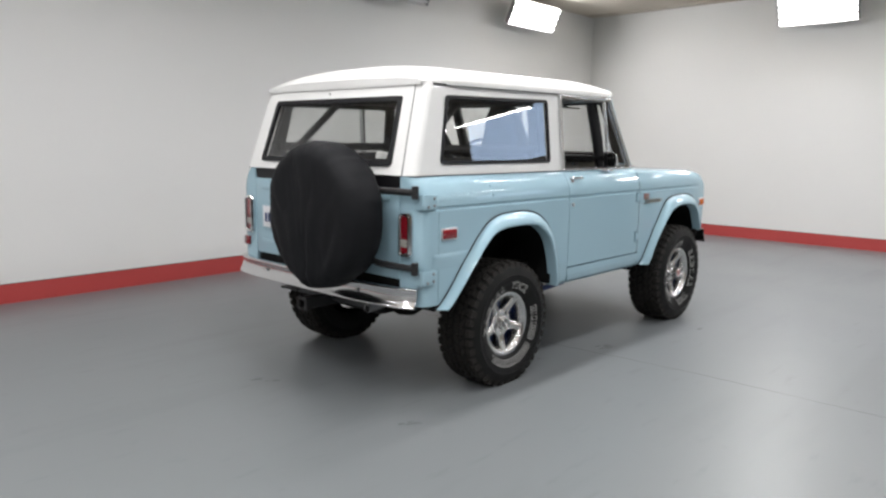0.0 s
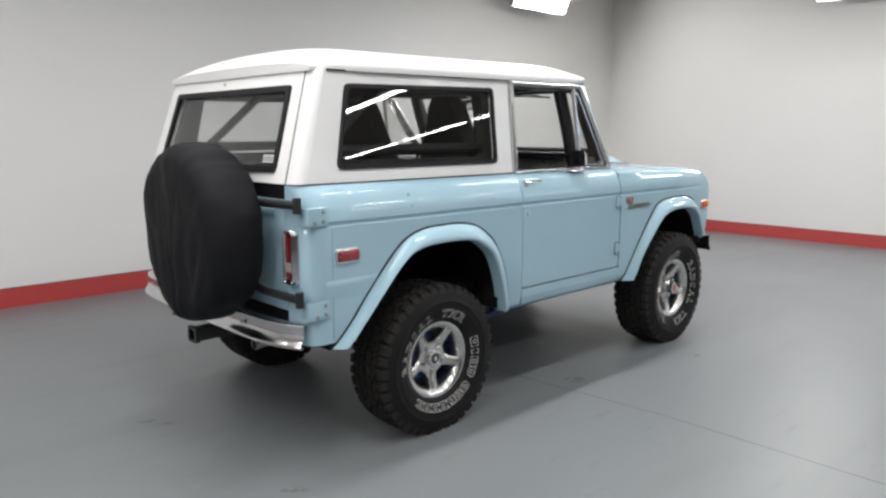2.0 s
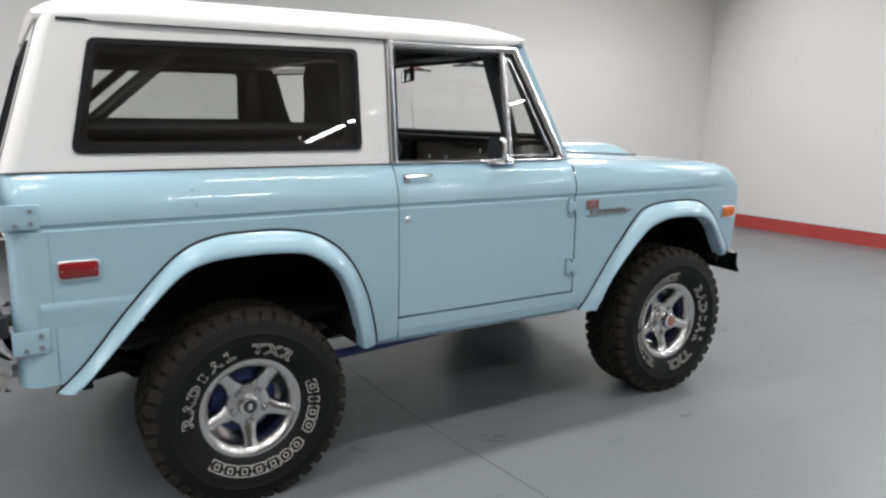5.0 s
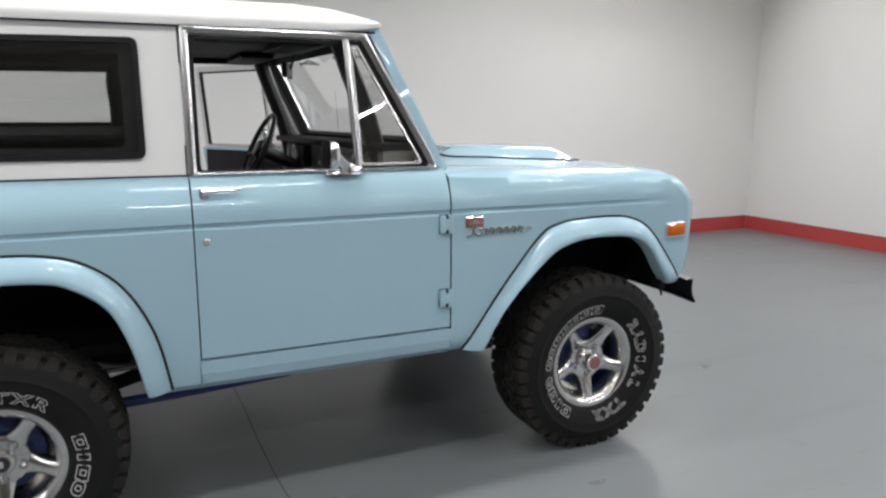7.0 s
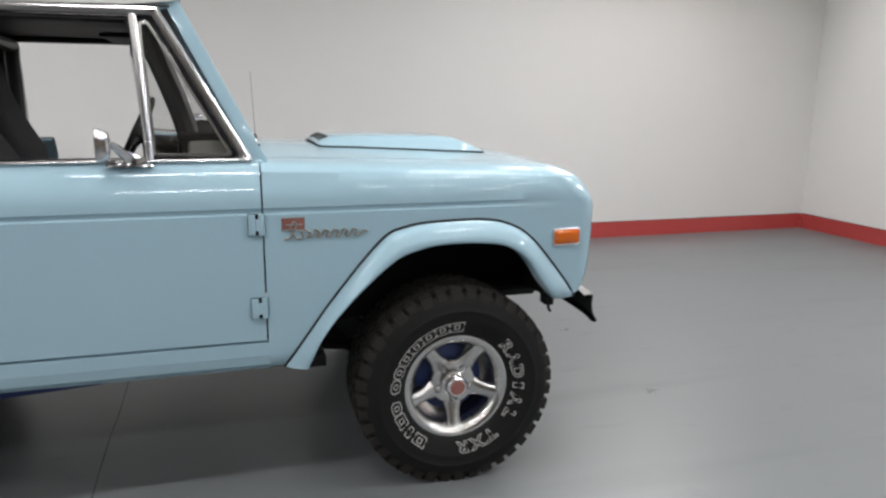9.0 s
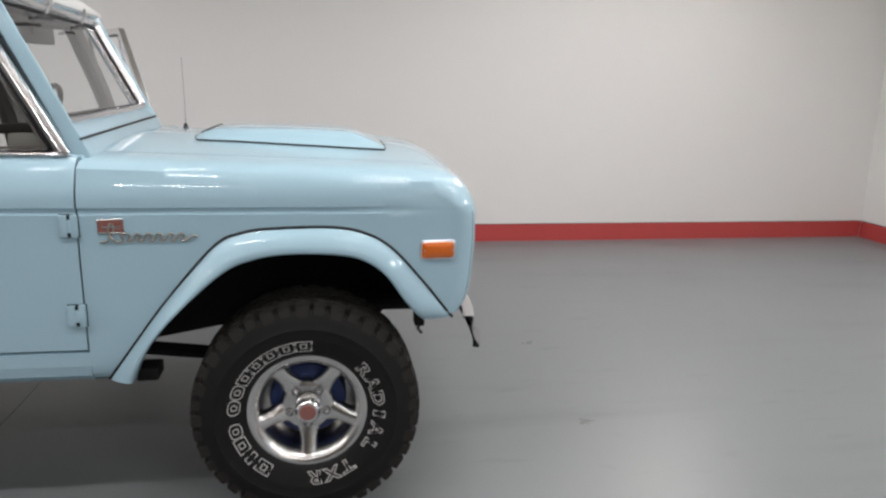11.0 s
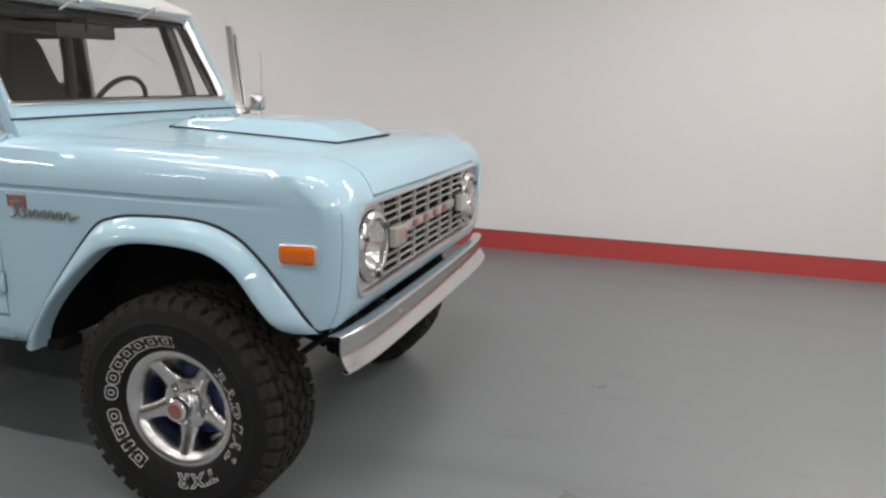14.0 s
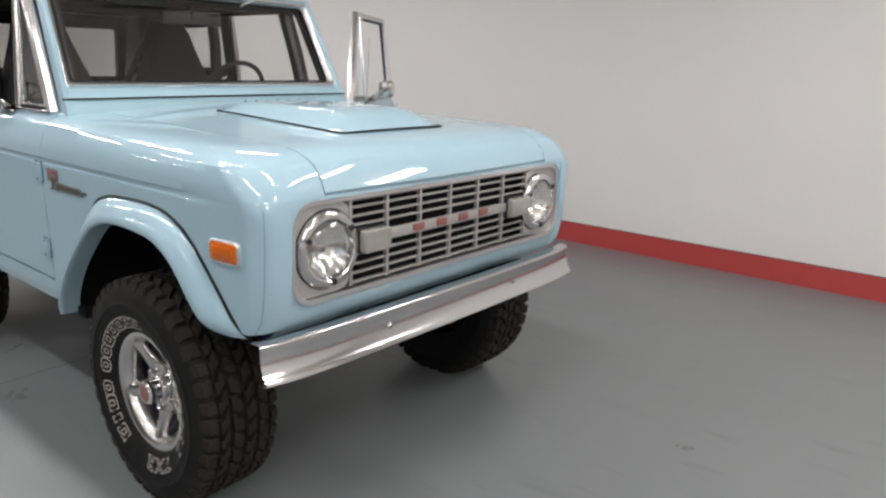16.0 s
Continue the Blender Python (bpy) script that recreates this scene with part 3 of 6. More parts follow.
# flares
def skin_y(x, z):
    """Half width of the body skin under a flare, round the nose corner too."""
    half = side_y(max(z, 0.56)) - 0.035 * max(0.0, (min(x, 2.83) - 2.45) / 0.5) ** 2
    front, r = 2.925, 0.085
    dx = min(max(0.0, x - (front - r)), 0.95 * r)
    return half - r + math.sqrt(r * r - dx * dx) if x > 2.4 else half


def flare(outer, inner):
    """A padded lip along the arch."""
    bm = bmesh.new()
    rows = []
    n = len(outer)
    for i, (o, q) in enumerate(zip(outer, inner)):
        yo = skin_y(o.x, o.y)
        s = 1.0 - 0.25 * max(0.0, (i - (n - 6)) / 5) ** 1.5 if o.x > 2 else 1.0
        row = [(o.x, -(yo - 0.002), o.y)]
        for k, dy in ((0.05, 0.006), (0.16, 0.020), (0.4, 0.038), (0.66, 0.050), (0.8, 0.055), (0.92, 0.054), (0.985, 0.048), (1.0, 0.038)):
            p = o.lerp(q, k)
            row.append((p.x, -(yo + dy * s), p.y))
        row.append((q.x, -(yo - 0.02), q.y))
        row.append((o.lerp(q, 0.93).x, -(yo - 0.02), o.lerp(q, 0.93).y))
        rows.append(row)
    vs = grid(bm, rows)
    bm.faces.new(vs[0])
    bm.faces.new(list(reversed(vs[-1])))
    return bm


def flare_seal(outer):
    return tubed([(p.x, -(skin_y(p.x, p.y) + 0.0025), p.y) for p in outer], 0.0052, 6)


for a, b in ((R_OUT, R_IN), (F_OUT, F_IN)):
    pair = both("wheel_flare", flare(a, b), BLUE, car, "light blue fender flare with black seal")
    bm = flare_seal(a)
    other = mirrored(bm)
    part("seal", bm, GASKET, pair[0])
    part("seal", other, GASKET, pair[1])


# inner wheel wells and body floor
def well(xc, half, top, y_in, foot_rear, foot_front):
    bm = bmesh.new()
    rows = []
    for y in (-0.875, -y_in):
        rows.append([(xc - half, y, foot_rear)] + [(xc - half * math.cos(math.pi * k / 16), y, 0.72 + (top - 0.72) * math.sin(math.pi * k / 16)) for k in range(17)] + [(xc + half, y, foot_front)])
    vs = grid(bm, rows)
    bm.faces.new(vs[-1])
    return bm


both("wheel_well", well(-0.034, 0.515, 1.08, 0.50, 0.62, 0.57), UNDER, car)
both("wheel_well", well(2.29, 0.50, 1.08, 0.50, 0.56, 0.74), UNDER, car)


# ---- hardtop ----
BELT, GUTTER = 1.304, 1.812


def cap_y(z):
    """Half width of the hardtop's side by height."""
    return 0.800 - 0.10 * (z - BELT)


def rear_x(z):
    """The sloping rear face of the hardtop."""
    return -0.722 + 0.31 * (z - BELT)


def on_side(u, v, out):
    return Vector((u, -(cap_y(v) + out), v))


def on_rear(u, v, out):
    return Vector((rear_x(v) - out, u, v))


QW = [(-0.510, 1.362), (0.552, 1.362), (0.550, 1.764), (-0.430, 1.745)]
QW_OUT = rounded(QW, 0.03)


def shrink(poly, d, r):
    c = sum((Vector(p) for p in poly), Vector((0, 0))) / len(poly)
    return rounded([(p[0] - math.copysign(d, p[0] - c.x), p[1] - math.copysign(d, p[1] - c.y)) for p in poly], r)


def hardtop_side(front):
    """A side of the hardtop with its window opening, rear corner post and the rear face beside the liftgate."""
    bm = bmesh.new()
    ring(bm, rounded([(-0.672, BELT), (front, BELT), (front, GUTTER), (-0.530, GUTTER)], 0.004), shrink(QW, 0.012, 0.02), on_side, 0.022)
    rows = []
    for a, b in ((0.0, 0.0), (0.3, 0.03), (0.55, 0.12), (0.75, 0.28), (0.9, 0.52), (0.98, 0.8), (1.0, 1.0)):
        rows.append([(rear_x(z) + 0.052 * (1 - a), -(cap_y(z) - 0.05 * b), z) for z in (BELT, 1.45, 1.6, 1.72, GUTTER)])
    rows.append([(rear_x(z), -(cap_y(z) - 0.085), z) for z in (BELT, 1.45, 1.6, 1.72, GUTTER)])
    rows.append([(rear_x(z) + 0.03, -(cap_y(z) - 0.088), z) for z in (BELT, 1.45, 1.6, 1.72, GUTTER)])
    grid(bm, rows)
    weld(bm, 0.001)
    return bm


sides = (part("hardtop_side", hardtop_side(0.676), WHITE, car, "white painted hardtop side panel"), part("hardtop_side", mirrored(hardtop_side(0.574)), WHITE, car, "white painted hardtop side panel"))
bm = tubed([(-0.70, -0.803, BELT - 0.001), (0.0, -0.804, BELT - 0.001), (0.676, -0.804, BELT - 0.001)], 0.0032, 6)
both("belt_seal", bm, GASKET, car)

for s, side in ((1, sides[0]), (-1, sides[1])):
    def put_side(u, v, out, s=s):
        p = on_side(u, v, out)
        return Vector((p.x, p.y * s, p.z))
    bm = bmesh.new()
    ring(bm, QW_OUT, shrink(QW, 0.019, 0.022), lambda u, v, o: put_side(u, v, o + 0.008), 0.014)
    part("window_gasket", bm, GASKET, side, "black rubber window gasket")
    bm = bmesh.new()
    sheet(bm, shrink(QW, 0.02, 0.02), lambda u, v, o: put_side(u, v, o - 0.004))
    pane = part("quarter_window", bm, TINTED, side, "tinted glass pane", 0)
    pane.visible_shadow = False
    # dark lining inside the side panel
    bm = bmesh.new()
    front = 0.66 if s > 0 else 0.57
    ring(bm, rounded([(-0.64, BELT + 0.0), (front, BELT), (front, GUTTER - 0.01), (-0.51, GUTTER - 0.01)], 0.004), rounded([(-0.46, 1.40), (0.492, 1.40), (0.488, 1.722), (-0.40, 1.712)], 0.03), lambda u, v, o: put_side(u, v, o - 0.03), 0.02)
    part("side_lining", bm, TRIM, side)

# dark gap between the side panels and the liftgate
both("gate_gap", tubed([(rear_x(z) - 0.0006, -(cap_y(z) - 0.0862), z) for z in (BELT, 1.45, 1.6, 1.72, GUTTER - 0.004)], 0.0022, 6), GASKET, car)

# liftgate
LW = [(-0.625, 1.352), (0.625, 1.352), (0.592, 1.738), (-0.592, 1.738)]
bm = bmesh.new()
ring(bm, rounded([(-0.712, BELT), (0.712, BELT), (0.664, GUTTER - 0.012), (-0.664, GUTTER - 0.012)], 0.006), shrink(LW, 0.012, 0.02), lambda u, v, o: on_rear(u, v, o + 0.006), 0.03)
gate = part("liftgate", bm, WHITE, car, "white painted liftgate frame")
bm = bmesh.new()
ring(bm, rounded(LW, 0.025), shrink(LW, 0.028, 0.02), lambda u, v, o: on_rear(u, v, o + 0.018), 0.018)
part("window_gasket", bm, GASKET, gate, "black rubber window gasket")
bm = bmesh.new()
sheet(bm, shrink(LW, 0.02, 0.02), lambda u, v, o: on_rear(u, v, o + 0.004))
part("rear_window", bm, TINTED, gate, "lightly tinted glass", 0).visible_shadow = False
sticker = part("sticker", boxed((-0.6885, -0.565, 1.392), (-0.6875, -0.475, 1.428), 0, Matrix.Identity(4)), STICKER, gate, "small pale window sticker")
sticker.matrix_basis = pose(-0.690, -0.52, 1.41, 0, 17.2, 0) @ pose(0.688, 0.52, -1.41)
for k in range(2):
    part("mark", boxed((-0.6895, -0.555, 1.400 + 0.012 * k), (-0.6885, -0.487, 1.405 + 0.012 * k), 0), BLACK, sticker)
part("latch_screw", lathed([(0, -0.602), (0.005, -0.602), (0.006, -0.594)], 10, (0.0, 0.05, 1.768), "x"), METAL, gate)
bm = bmesh.new()
ring(bm, rounded([(-0.64, BELT), (0.64, BELT), (0.62, GUTTER - 0.02), (-0.62, GUTTER - 0.02)], 0.004), rounded([(-0.585, 1.385), (0.585, 1.385), (0.555, 1.705), (-0.555, 1.705)], 0.03), lambda u, v, o: on_rear(u, v, o - 0.03), 0.015)
part("gate_lining", bm, TRIM, gate)
bm = boxed((-0.728, 0.28, 1.366), (-0.700, 0.58, 1.40), 0.003)

# roof lid
def roof_point(x, y, lift=0.0):
    w = 0.775
    fy = max(0.0, 1 - abs(y / w) ** 2.7)
    ex = min(1.0, max(0.0, (x + 0.60) / 0.35)), min(1.0, max(0.0, (1.425 - x) / 0.30))
    fx = (1 - (1 - ex[0]) ** 2.4) * (1 - (1 - ex[1]) ** 2.2)
    return 0.128 * fy ** 0.5 * fx ** 0.6 + lerp([(-0.6, 1.814), (1.42, 1.838)], x) + lift


bm = bmesh.new()
xs = [-0.585, -0.58, -0.57, -0.55, -0.52, -0.48, -0.42, -0.34, -0.25, -0.1, 0.1, 0.3, 0.5, 0.7, 0.9, 1.05, 1.15, 1.25, 1.30, 1.345, 1.38, 1.403, 1.417, 1.425]
vs_ = [-1, -0.992, -0.975, -0.95, -0.91, -0.86, -0.78, -0.65, -0.45, -0.2, 0, 0.2, 0.45, 0.65, 0.78, 0.86, 0.91, 0.95, 0.975, 0.992, 1]


def roof_half(x):
    return 0.775 - 0.055 * max(0, (-0.30 - x) / 0.285) ** 2 - 0.04 * max(0, (x - 1.15) / 0.275) ** 2.5


def roof_x(x, s):
    return x - 0.092 * max(0.0, (x - 0.9) / 0.525) * (s + 1) / 2


def front_lift(x):
    k = max(0.0, min(1.0, (x - 1.20) / 0.225))
    return 0.020 * k * k


top = [[(roof_x(x, s), s * roof_half(x), roof_point(x, s * 0.775, front_lift(x))) for s in vs_] for x in xs]
low = [[(roof_x(x, s), s * (roof_half(x) - 0.004), lerp([(-0.6, 1.814), (1.42, 1.838)], x) - 0.018 + 1.2 * front_lift(x)) for s in vs_] for x in xs]
grid(bm, top)
grid(bm, [list(reversed(r)) for r in low])
grid(bm, [top[0], low[0]])
grid(bm, [top[-1], low[-1]])
grid(bm, [[r[0] for r in top], [r[0] for r in low]])
grid(bm, [[r[-1] for r in top], [r[-1] for r in low]])
weld(bm, 1e-5)
roof = part("roof", bm, WHITE, car, "white hardtop roof with rounded edges", 40)
bm = bmesh.new()
sheet(bm, [(-0.50, -0.70), (1.35, -0.70), (1.25, 0.70), (-0.50, 0.70)], lambda u, v, o: Vector((u, v, 1.810 + o)), 0.010)
part("headliner", bm, TRIM, roof)
for s, end in ((-1, 1.39), (1, 1.29)):
    part("roof_seal", tubed([(-0.52, s * 0.757, 1.800), (0.3, s * 0.757, 1.806), (end, s * 0.752, 1.819)], 0.005, 6), GASKET, car)

# tailgate
bm = boxed((-0.722, -0.694, 0.735), (-0.69, 0.694, 1.235), 0.008)
box(bm, (-0.728, -0.62, 0.80), (-0.72, 0.62, 0.83), 0.003)
box(bm, (-0.728, -0.62, 1.16), (-0.72, 0.62, 1.19), 0.003)
tail = part("tailgate", bm, BLUE, car)
part("seal", boxed((-0.715, -0.70, 1.236), (-0.66, 0.70, 1.300), 0.006), GASKET, tail, "black gasket above the tailgate")
plate = part("licence_plate", boxed((-0.736, 0.37, 0.915), (-0.730, 0.60, 1.055), 0.004), PLATE, tail, "white licence plate with blurred marks")
for k in range(5):
    part("mark", boxed((-0.7385, 0.405 + 0.036 * k, 0.95), (-0.736, 0.427 + 0.036 * k, 1.01), 0), DRUM, plate)
part("rear_sill", boxed((-0.70, -0.82, 0.60), (-0.60, 0.82, 0.735), 0.01), UNDER, car)


# tail lamps
def tail_lamp(s):
    y0, y1 = (0.716, 0.792)
    place = lambda u, v, o: Vector((-0.722 - o, s * u, v))
    bm = bmesh.new()
    ring_profile(bm, rounded([(y0 - 0.006, 0.862), (y1 + 0.010, 0.862), (y1 + 0.010, 1.114), (y0 - 0.006, 1.114)], 0.034), rounded([(y0 + 0.014, 0.886), (y1 - 0.012, 0.886), (y1 - 0.012, 1.091), (y0 + 0.014, 1.091)], 0.018), place, [(0, -0.004), (0.02, 0.010), (0.16, 0.022), (0.40, 0.030), (0.65, 0.030), (0.88, 0.024), (1.0, 0.008)])
    lamp = part("tail_lamp", bm, CHROME, car, "tail lamp with chrome bezel")
    for z0, z1, mat, text in ((0.89, 0.922, DARK_RED_LENS, "red lens"), (0.922, 0.965, CLEAR_LENS, "clear reversing lens"), (0.965, 1.088, DARK_RED_LENS, "red lens")):
        part("lens", boxed((-0.744, min(s * (y0 + 0.012), s * (y1 - 0.012)), z0), (-0.722, max(s * (y0 + 0.012), s * (y1 - 0.012)), z1), 0.003), mat, lamp, text)


tail_lamp(-1)
part("reflector", boxed((-0.735, 0.775, 0.775), (-0.715, 0.835, 0.835), 0.005), DARK_RED_LENS, car, "small dark red reflector")
tail_lamp(1)


def marker(x0, x1, z0, z1, s, mat, text, half):
    """A side lamp: rounded chrome bezel, a lens with a raised field and fine ribs, and two screws."""
    def place(u, v, o):
        return Vector((u, s * (half + o), v))
    bm = bmesh.new()
    g = 0.007
    ring_profile(bm, rounded([(x0 - g, z0 - g), (x1 + g, z0 - g), (x1 + g, z1 + g), (x0 - g, z1 + g)], 0.016), rounded([(x0 + 0.001, z0 + 0.001), (x1 - 0.001, z0 + 0.001), (x1 - 0.001, z1 - 0.001), (x0 + 0.001, z1 - 0.001)], 0.011), place, [(0, -0.006), (0, 0.005), (0.15, 0.009), (0.5, 0.011), (0.85, 0.009), (1.0, 0.003)])
    lamp = part("side_marker", bm, BRUSHED, car, text)
    bm = bmesh.new()
    rows = []
    for d, o in ((0.0, 0.0), (0.0, 0.010), (0.003, 0.014), (0.009, 0.0155), (0.010, 0.019), (0.016, 0.0205)):
        rows.append([place(p[0], p[1], o) for p in rounded([(x0 + d, z0 + d), (x1 - d, z0 + d), (x1 - d, z1 - d), (x0 + d, z1 - d)], 0.011 - 0.3 * d)])
    grid(bm, rows, closed=True, cap=True)
    lens = part("lens", bm, mat, lamp)
    for k in range(5):
        x = x0 + (x1 - x0) * (0.26 + 0.12 * k)
        part("rib", tubed([place(x, z0 + 0.017, 0.0203), place(x, z1 - 0.017, 0.0203)], 0.0016, 6), mat, lens)
    for x in (x0 + 0.008, x1 - 0.008):
        part("screw", tubed([place(x, (z0 + z1) / 2, 0.012), place(x, (z0 + z1) / 2, 0.0175)], 0.0035, 8), METAL, lamp)
    return lamp


for s in (-1, 1):
    marker(-0.578, -0.462, 0.962, 1.014, s, RED_LENS, "red side marker lamp", 0.878)
    m_ = marker(2.785, 2.900, 0.955, 1.012, s, AMBER, "amber side marker lamp", 0.0)
    m_.matrix_basis = pose(2.84, s * 0.856, 0, 0, 0, -s * 5.2) @ pose(-2.84, 0, 0)

# panel seam of the corner, two filled holes, corner brackets of the tyre carrier
bm = boxed((-0.6012, -0.8788, 0.61), (-0.5995, -0.8765, 1.118), 0)
both("panel_seam", bm, SEAM, car)
for x, z in ((-0.14, 1.235), (-0.13, 1.185)):
    part("plug", lathed([(0, -0.004), (0.006, -0.004), (0.008, 0.0)], 12, (x, -(side_y(z)), z)), BLUE, car)
for z in (1.175, 0.765):
    bm = boxed((-0.726, -0.884, z - 0.045), (-0.62, -0.878 if z < 1 else -0.870, z + 0.035), 0.004)
    box(bm, (-0.728, -0.884, z - 0.045), (-0.720, -0.815, z + 0.035), 0.003)
    br = part("carrier_bracket", bm, BLUE, car)
    for x, dz in ((-0.645, 0.015), (-0.645, -0.025), (-0.690, -0.03)):
        part("bolt", lathed([(0, -0.008), (0.007, -0.008), (0.008, 0.0)], 6, (x, -0.882, z + dz)), METAL, br)

# spare wheel on its carrier
SPX, SPY, SPZ, SPR = -0.925, -0.293, 1.078, 0.392
carrier = part("tyre_carrier", tubed([(-0.752, -0.846, 1.222), (-0.775, -0.6, 1.222), (-0.78, -0.3, 1.21), (-0.78, 0.1, 1.17)], 0.019, 10), BLACK, car, "black tubular swing-out tyre carrier")
part("lower_bar", tubed([(-0.752, -0.846, 0.815), (-0.775, -0.6, 0.82), (-0.78, -0.3, 0.86), (-0.78, 0.0, 0.95)], 0.019, 10), BLACK, carrier)
for z in (1.222, 0.815):
    part("pivot", lathed([(0, -0.034), (0.017, -0.034), (0.019, -0.031), (0.019, 0.031), (0.017, 0.034), (0, 0.034)], 18, (-0.752, -0.846, z), "z"), BLACK, carrier)
part("upright", tubed([(-0.785, SPY, 0.84), (-0.785, SPY, 1.24)], 0.02, 8), BLACK, carrier)
bm = bmesh.new()
prof = [(0.0, -0.150), (0.02, -0.150), (0.04, -0.150), (0.06, -0.150), (0.08, -0.150), (0.10, -0.150), (0.12, -0.150), (0.14, -0.149), (0.16, -0.149), (0.18, -0.148), (0.20, -0.147), (0.22, -0.146), (0.24, -0.145), (0.26, -0.144), (0.28, -0.143), (0.30, -0.141), (0.32, -0.137), (0.335, -0.132), (0.365, -0.112), (0.383, -0.08), (0.391, -0.03), (0.392, 0.03), (0.385, 0.08), (0.362, 0.115), (0.32, 0.13), (0.25, 0.132)]
rows = []
SEG = 160
for k in range(SEG + 1):
    a = 2 * math.pi * k / SEG
    row = []
    for r, h in prof:
        q = Vector((math.cos(a), math.sin(a), 0))
        px, py = r * q.x, r * q.y
        # shallow creases that gather towards the lowest point of the bag
        gather = math.atan2(px + 0.03, py + 0.62)
        warp = 0.25 * noise.noise(Vector((px * 6, py * 5, 7)))
        pull = 1 - 2.4 * abs(noise.noise(Vector((gather * 5.5 + warp, py * 1.6, 2)))) ** 0.8
        tight = 1 - 2.4 * abs(noise.noise(Vector((gather * 13 + 2 * warp, py * 2.6, 9)))) ** 0.8
        low = 0.35 + 0.65 * max(0.0, min(1.0, (0.12 - py) / 0.3))
        fold = (0.012 * pull + 0.0042 * tight) * low * min(1, r / 0.10) + 0.016 * noise.noise(Vector((px * 4.5, py * 4.5, 4))) * min(1, r / 0.1)
        # the slack bag hangs lower than the tyre and is drawn flat over its top
        shape = 1 + 0.030 + 0.028 * max(0, -q.y) ** 6 + 0.009 * math.cos(6 * (a - 0.55)) * (0.4 + 0.6 * (q.y < 0.3))
        rr = r * (1 + (shape - 1) * min(1, r / 0.3)) + (0.008 * noise.noise(q * 5 + Vector((0, 0, h * 12))) + 0.005 * noise.noise(q * 15) if r > 0.32 else 0)
        row.append((SPX + h + (fold if h < 0 else 0), SPY + rr * q.x, SPZ + rr * q.y))
    rows.append(row)
grid(bm, rows)
weld(bm, 1e-5)
part("spare_cover", bm, COVER, carrier, "wrinkled black vinyl spare tyre cover", 60)
bm = tubed([(SPX + 0.09, SPY + 0.386 * math.cos(2 * math.pi * k / 60), SPZ + 0.386 * math.sin(2 * math.pi * k / 60)) for k in range(60)], 0.004, 6, True)
part("hem", bm, COVER, carrier)


# ---- bumpers ----
def bumper(xc, xe, half, z0, z1, s, flange, kick):
    """A pressed chrome bar, bowed in plan, with a turned top flange and a rolled lower lip, its face leaning back by kick towards the top; s points outwards."""
    bm = bmesh.new()
    rows = []
    h = z1 - z0
    for k in range(49):
        u = -1 + 2 * k / 48
        y = half * u
        x = xc + (xe - xc) * (0.30 * u * u + 0.70 * abs(u) ** 9)
        sect = [(-flange, 0.985), (-flange * 0.55, 1.0), (-0.012, 1.0), (-0.005, 0.985), (-0.001, 0.955), (0.0, 0.90), (-0.003, 0.78), (-0.006, 0.62), (-0.007, 0.45), (-0.005, 0.30), (0.0, 0.17), (0.004, 0.09), (0.003, 0.035), (-0.003, 0.004), (-0.012, 0.0), (-0.02, 0.02)]
        rows.append([(x + s * (dx - kick * (1 - (1 - v) ** 2)), y, z0 + h * v) for dx, v in sect])
    grid(bm, rows)
    return thick(bm, 0.003)


fb = part("front_bumper", bumper(3.044, 3.008, 0.852, 0.606, 0.732, 1, 0.045, 0.024), BUMPER, car, "chrome front bumper", 50)
part("back_face", bumper(3.0385, 3.0025, 0.850, 0.609, 0.7285, 1, 0.036, 0.024), UNDER, fb, "black unpolished back of the bumper", 50)
for y in (-0.355, 0.365):
    part("bolt", lathed([(0, 0.008), (0.008, 0.007), (0.011, 0.0)], 12, (3.016, y, 0.668), "x"), CHROME, fb)
    part("bracket", boxed((2.86, y - 0.02, 0.62), (2.984, y + 0.02, 0.70), 0.004), UNDER, fb)
rb = part("rear_bumper", bumper(-0.843, -0.763, 0.85, 0.594, 0.705, -1, 0.050, 0.022), BUMPER, car, "chrome rear bumper", 50)
for y in (-0.45, 0.45):
    part("bolt", lathed([(0, -0.008), (0.008, -0.007), (0.011, 0.0)], 12, (-0.821, y, 0.655), "x"), CHROME, rb)
    part("bracket", boxed((-0.80, y - 0.025, 0.61), (-0.66, y + 0.025, 0.68), 0.004), UNDER, rb)
# square receiver under the bumper, open at its end
bm = bmesh.new()
ro, ri = rounded([(-0.034, 0.473), (0.034, 0.473), (0.034, 0.541), (-0.034, 0.541)], 0.006), rounded([(-0.025, 0.482), (0.025, 0.482), (0.025, 0.532), (-0.025, 0.532)], 0.004)
grid(bm, [[(x, y + 0.005, z) for y, z in q] for x, q in ((-0.55, ro), (-0.862, ro), (-0.866, ri), (-0.60, ri))], closed=True)
hitch = part("tow_hitch", bm, BLACK, car, "black square tow hitch receiver")
part("receiver_tube", boxed((-0.70, -0.025, 0.48), (-0.69, 0.035, 0.534), 0.002), UNDER, hitch)
bm = bmesh.new()
ring(bm, rounded([(-0.040, 0.467), (0.050, 0.467), (0.050, 0.547), (-0.040, 0.547)], 0.008), rounded([(-0.028, 0.474), (0.038, 0.474), (0.038, 0.540), (-0.028, 0.540)], 0.006), lambda u, v, o: Vector((-0.866 - o, u, v)), 0.022)
part("collar", bm, BLACK, hitch)
bm = bmesh.new()
sheet(bm, [(-0.88, 0.20), (-0.86, 0.06), (-0.62, 0.06), (-0.62, 0.24)], lambda u, v, o: Vector((u, v, 0.590 + o)), 0.012)
part("gusset", bm, BLACK, hitch, "black flat gusset plate")
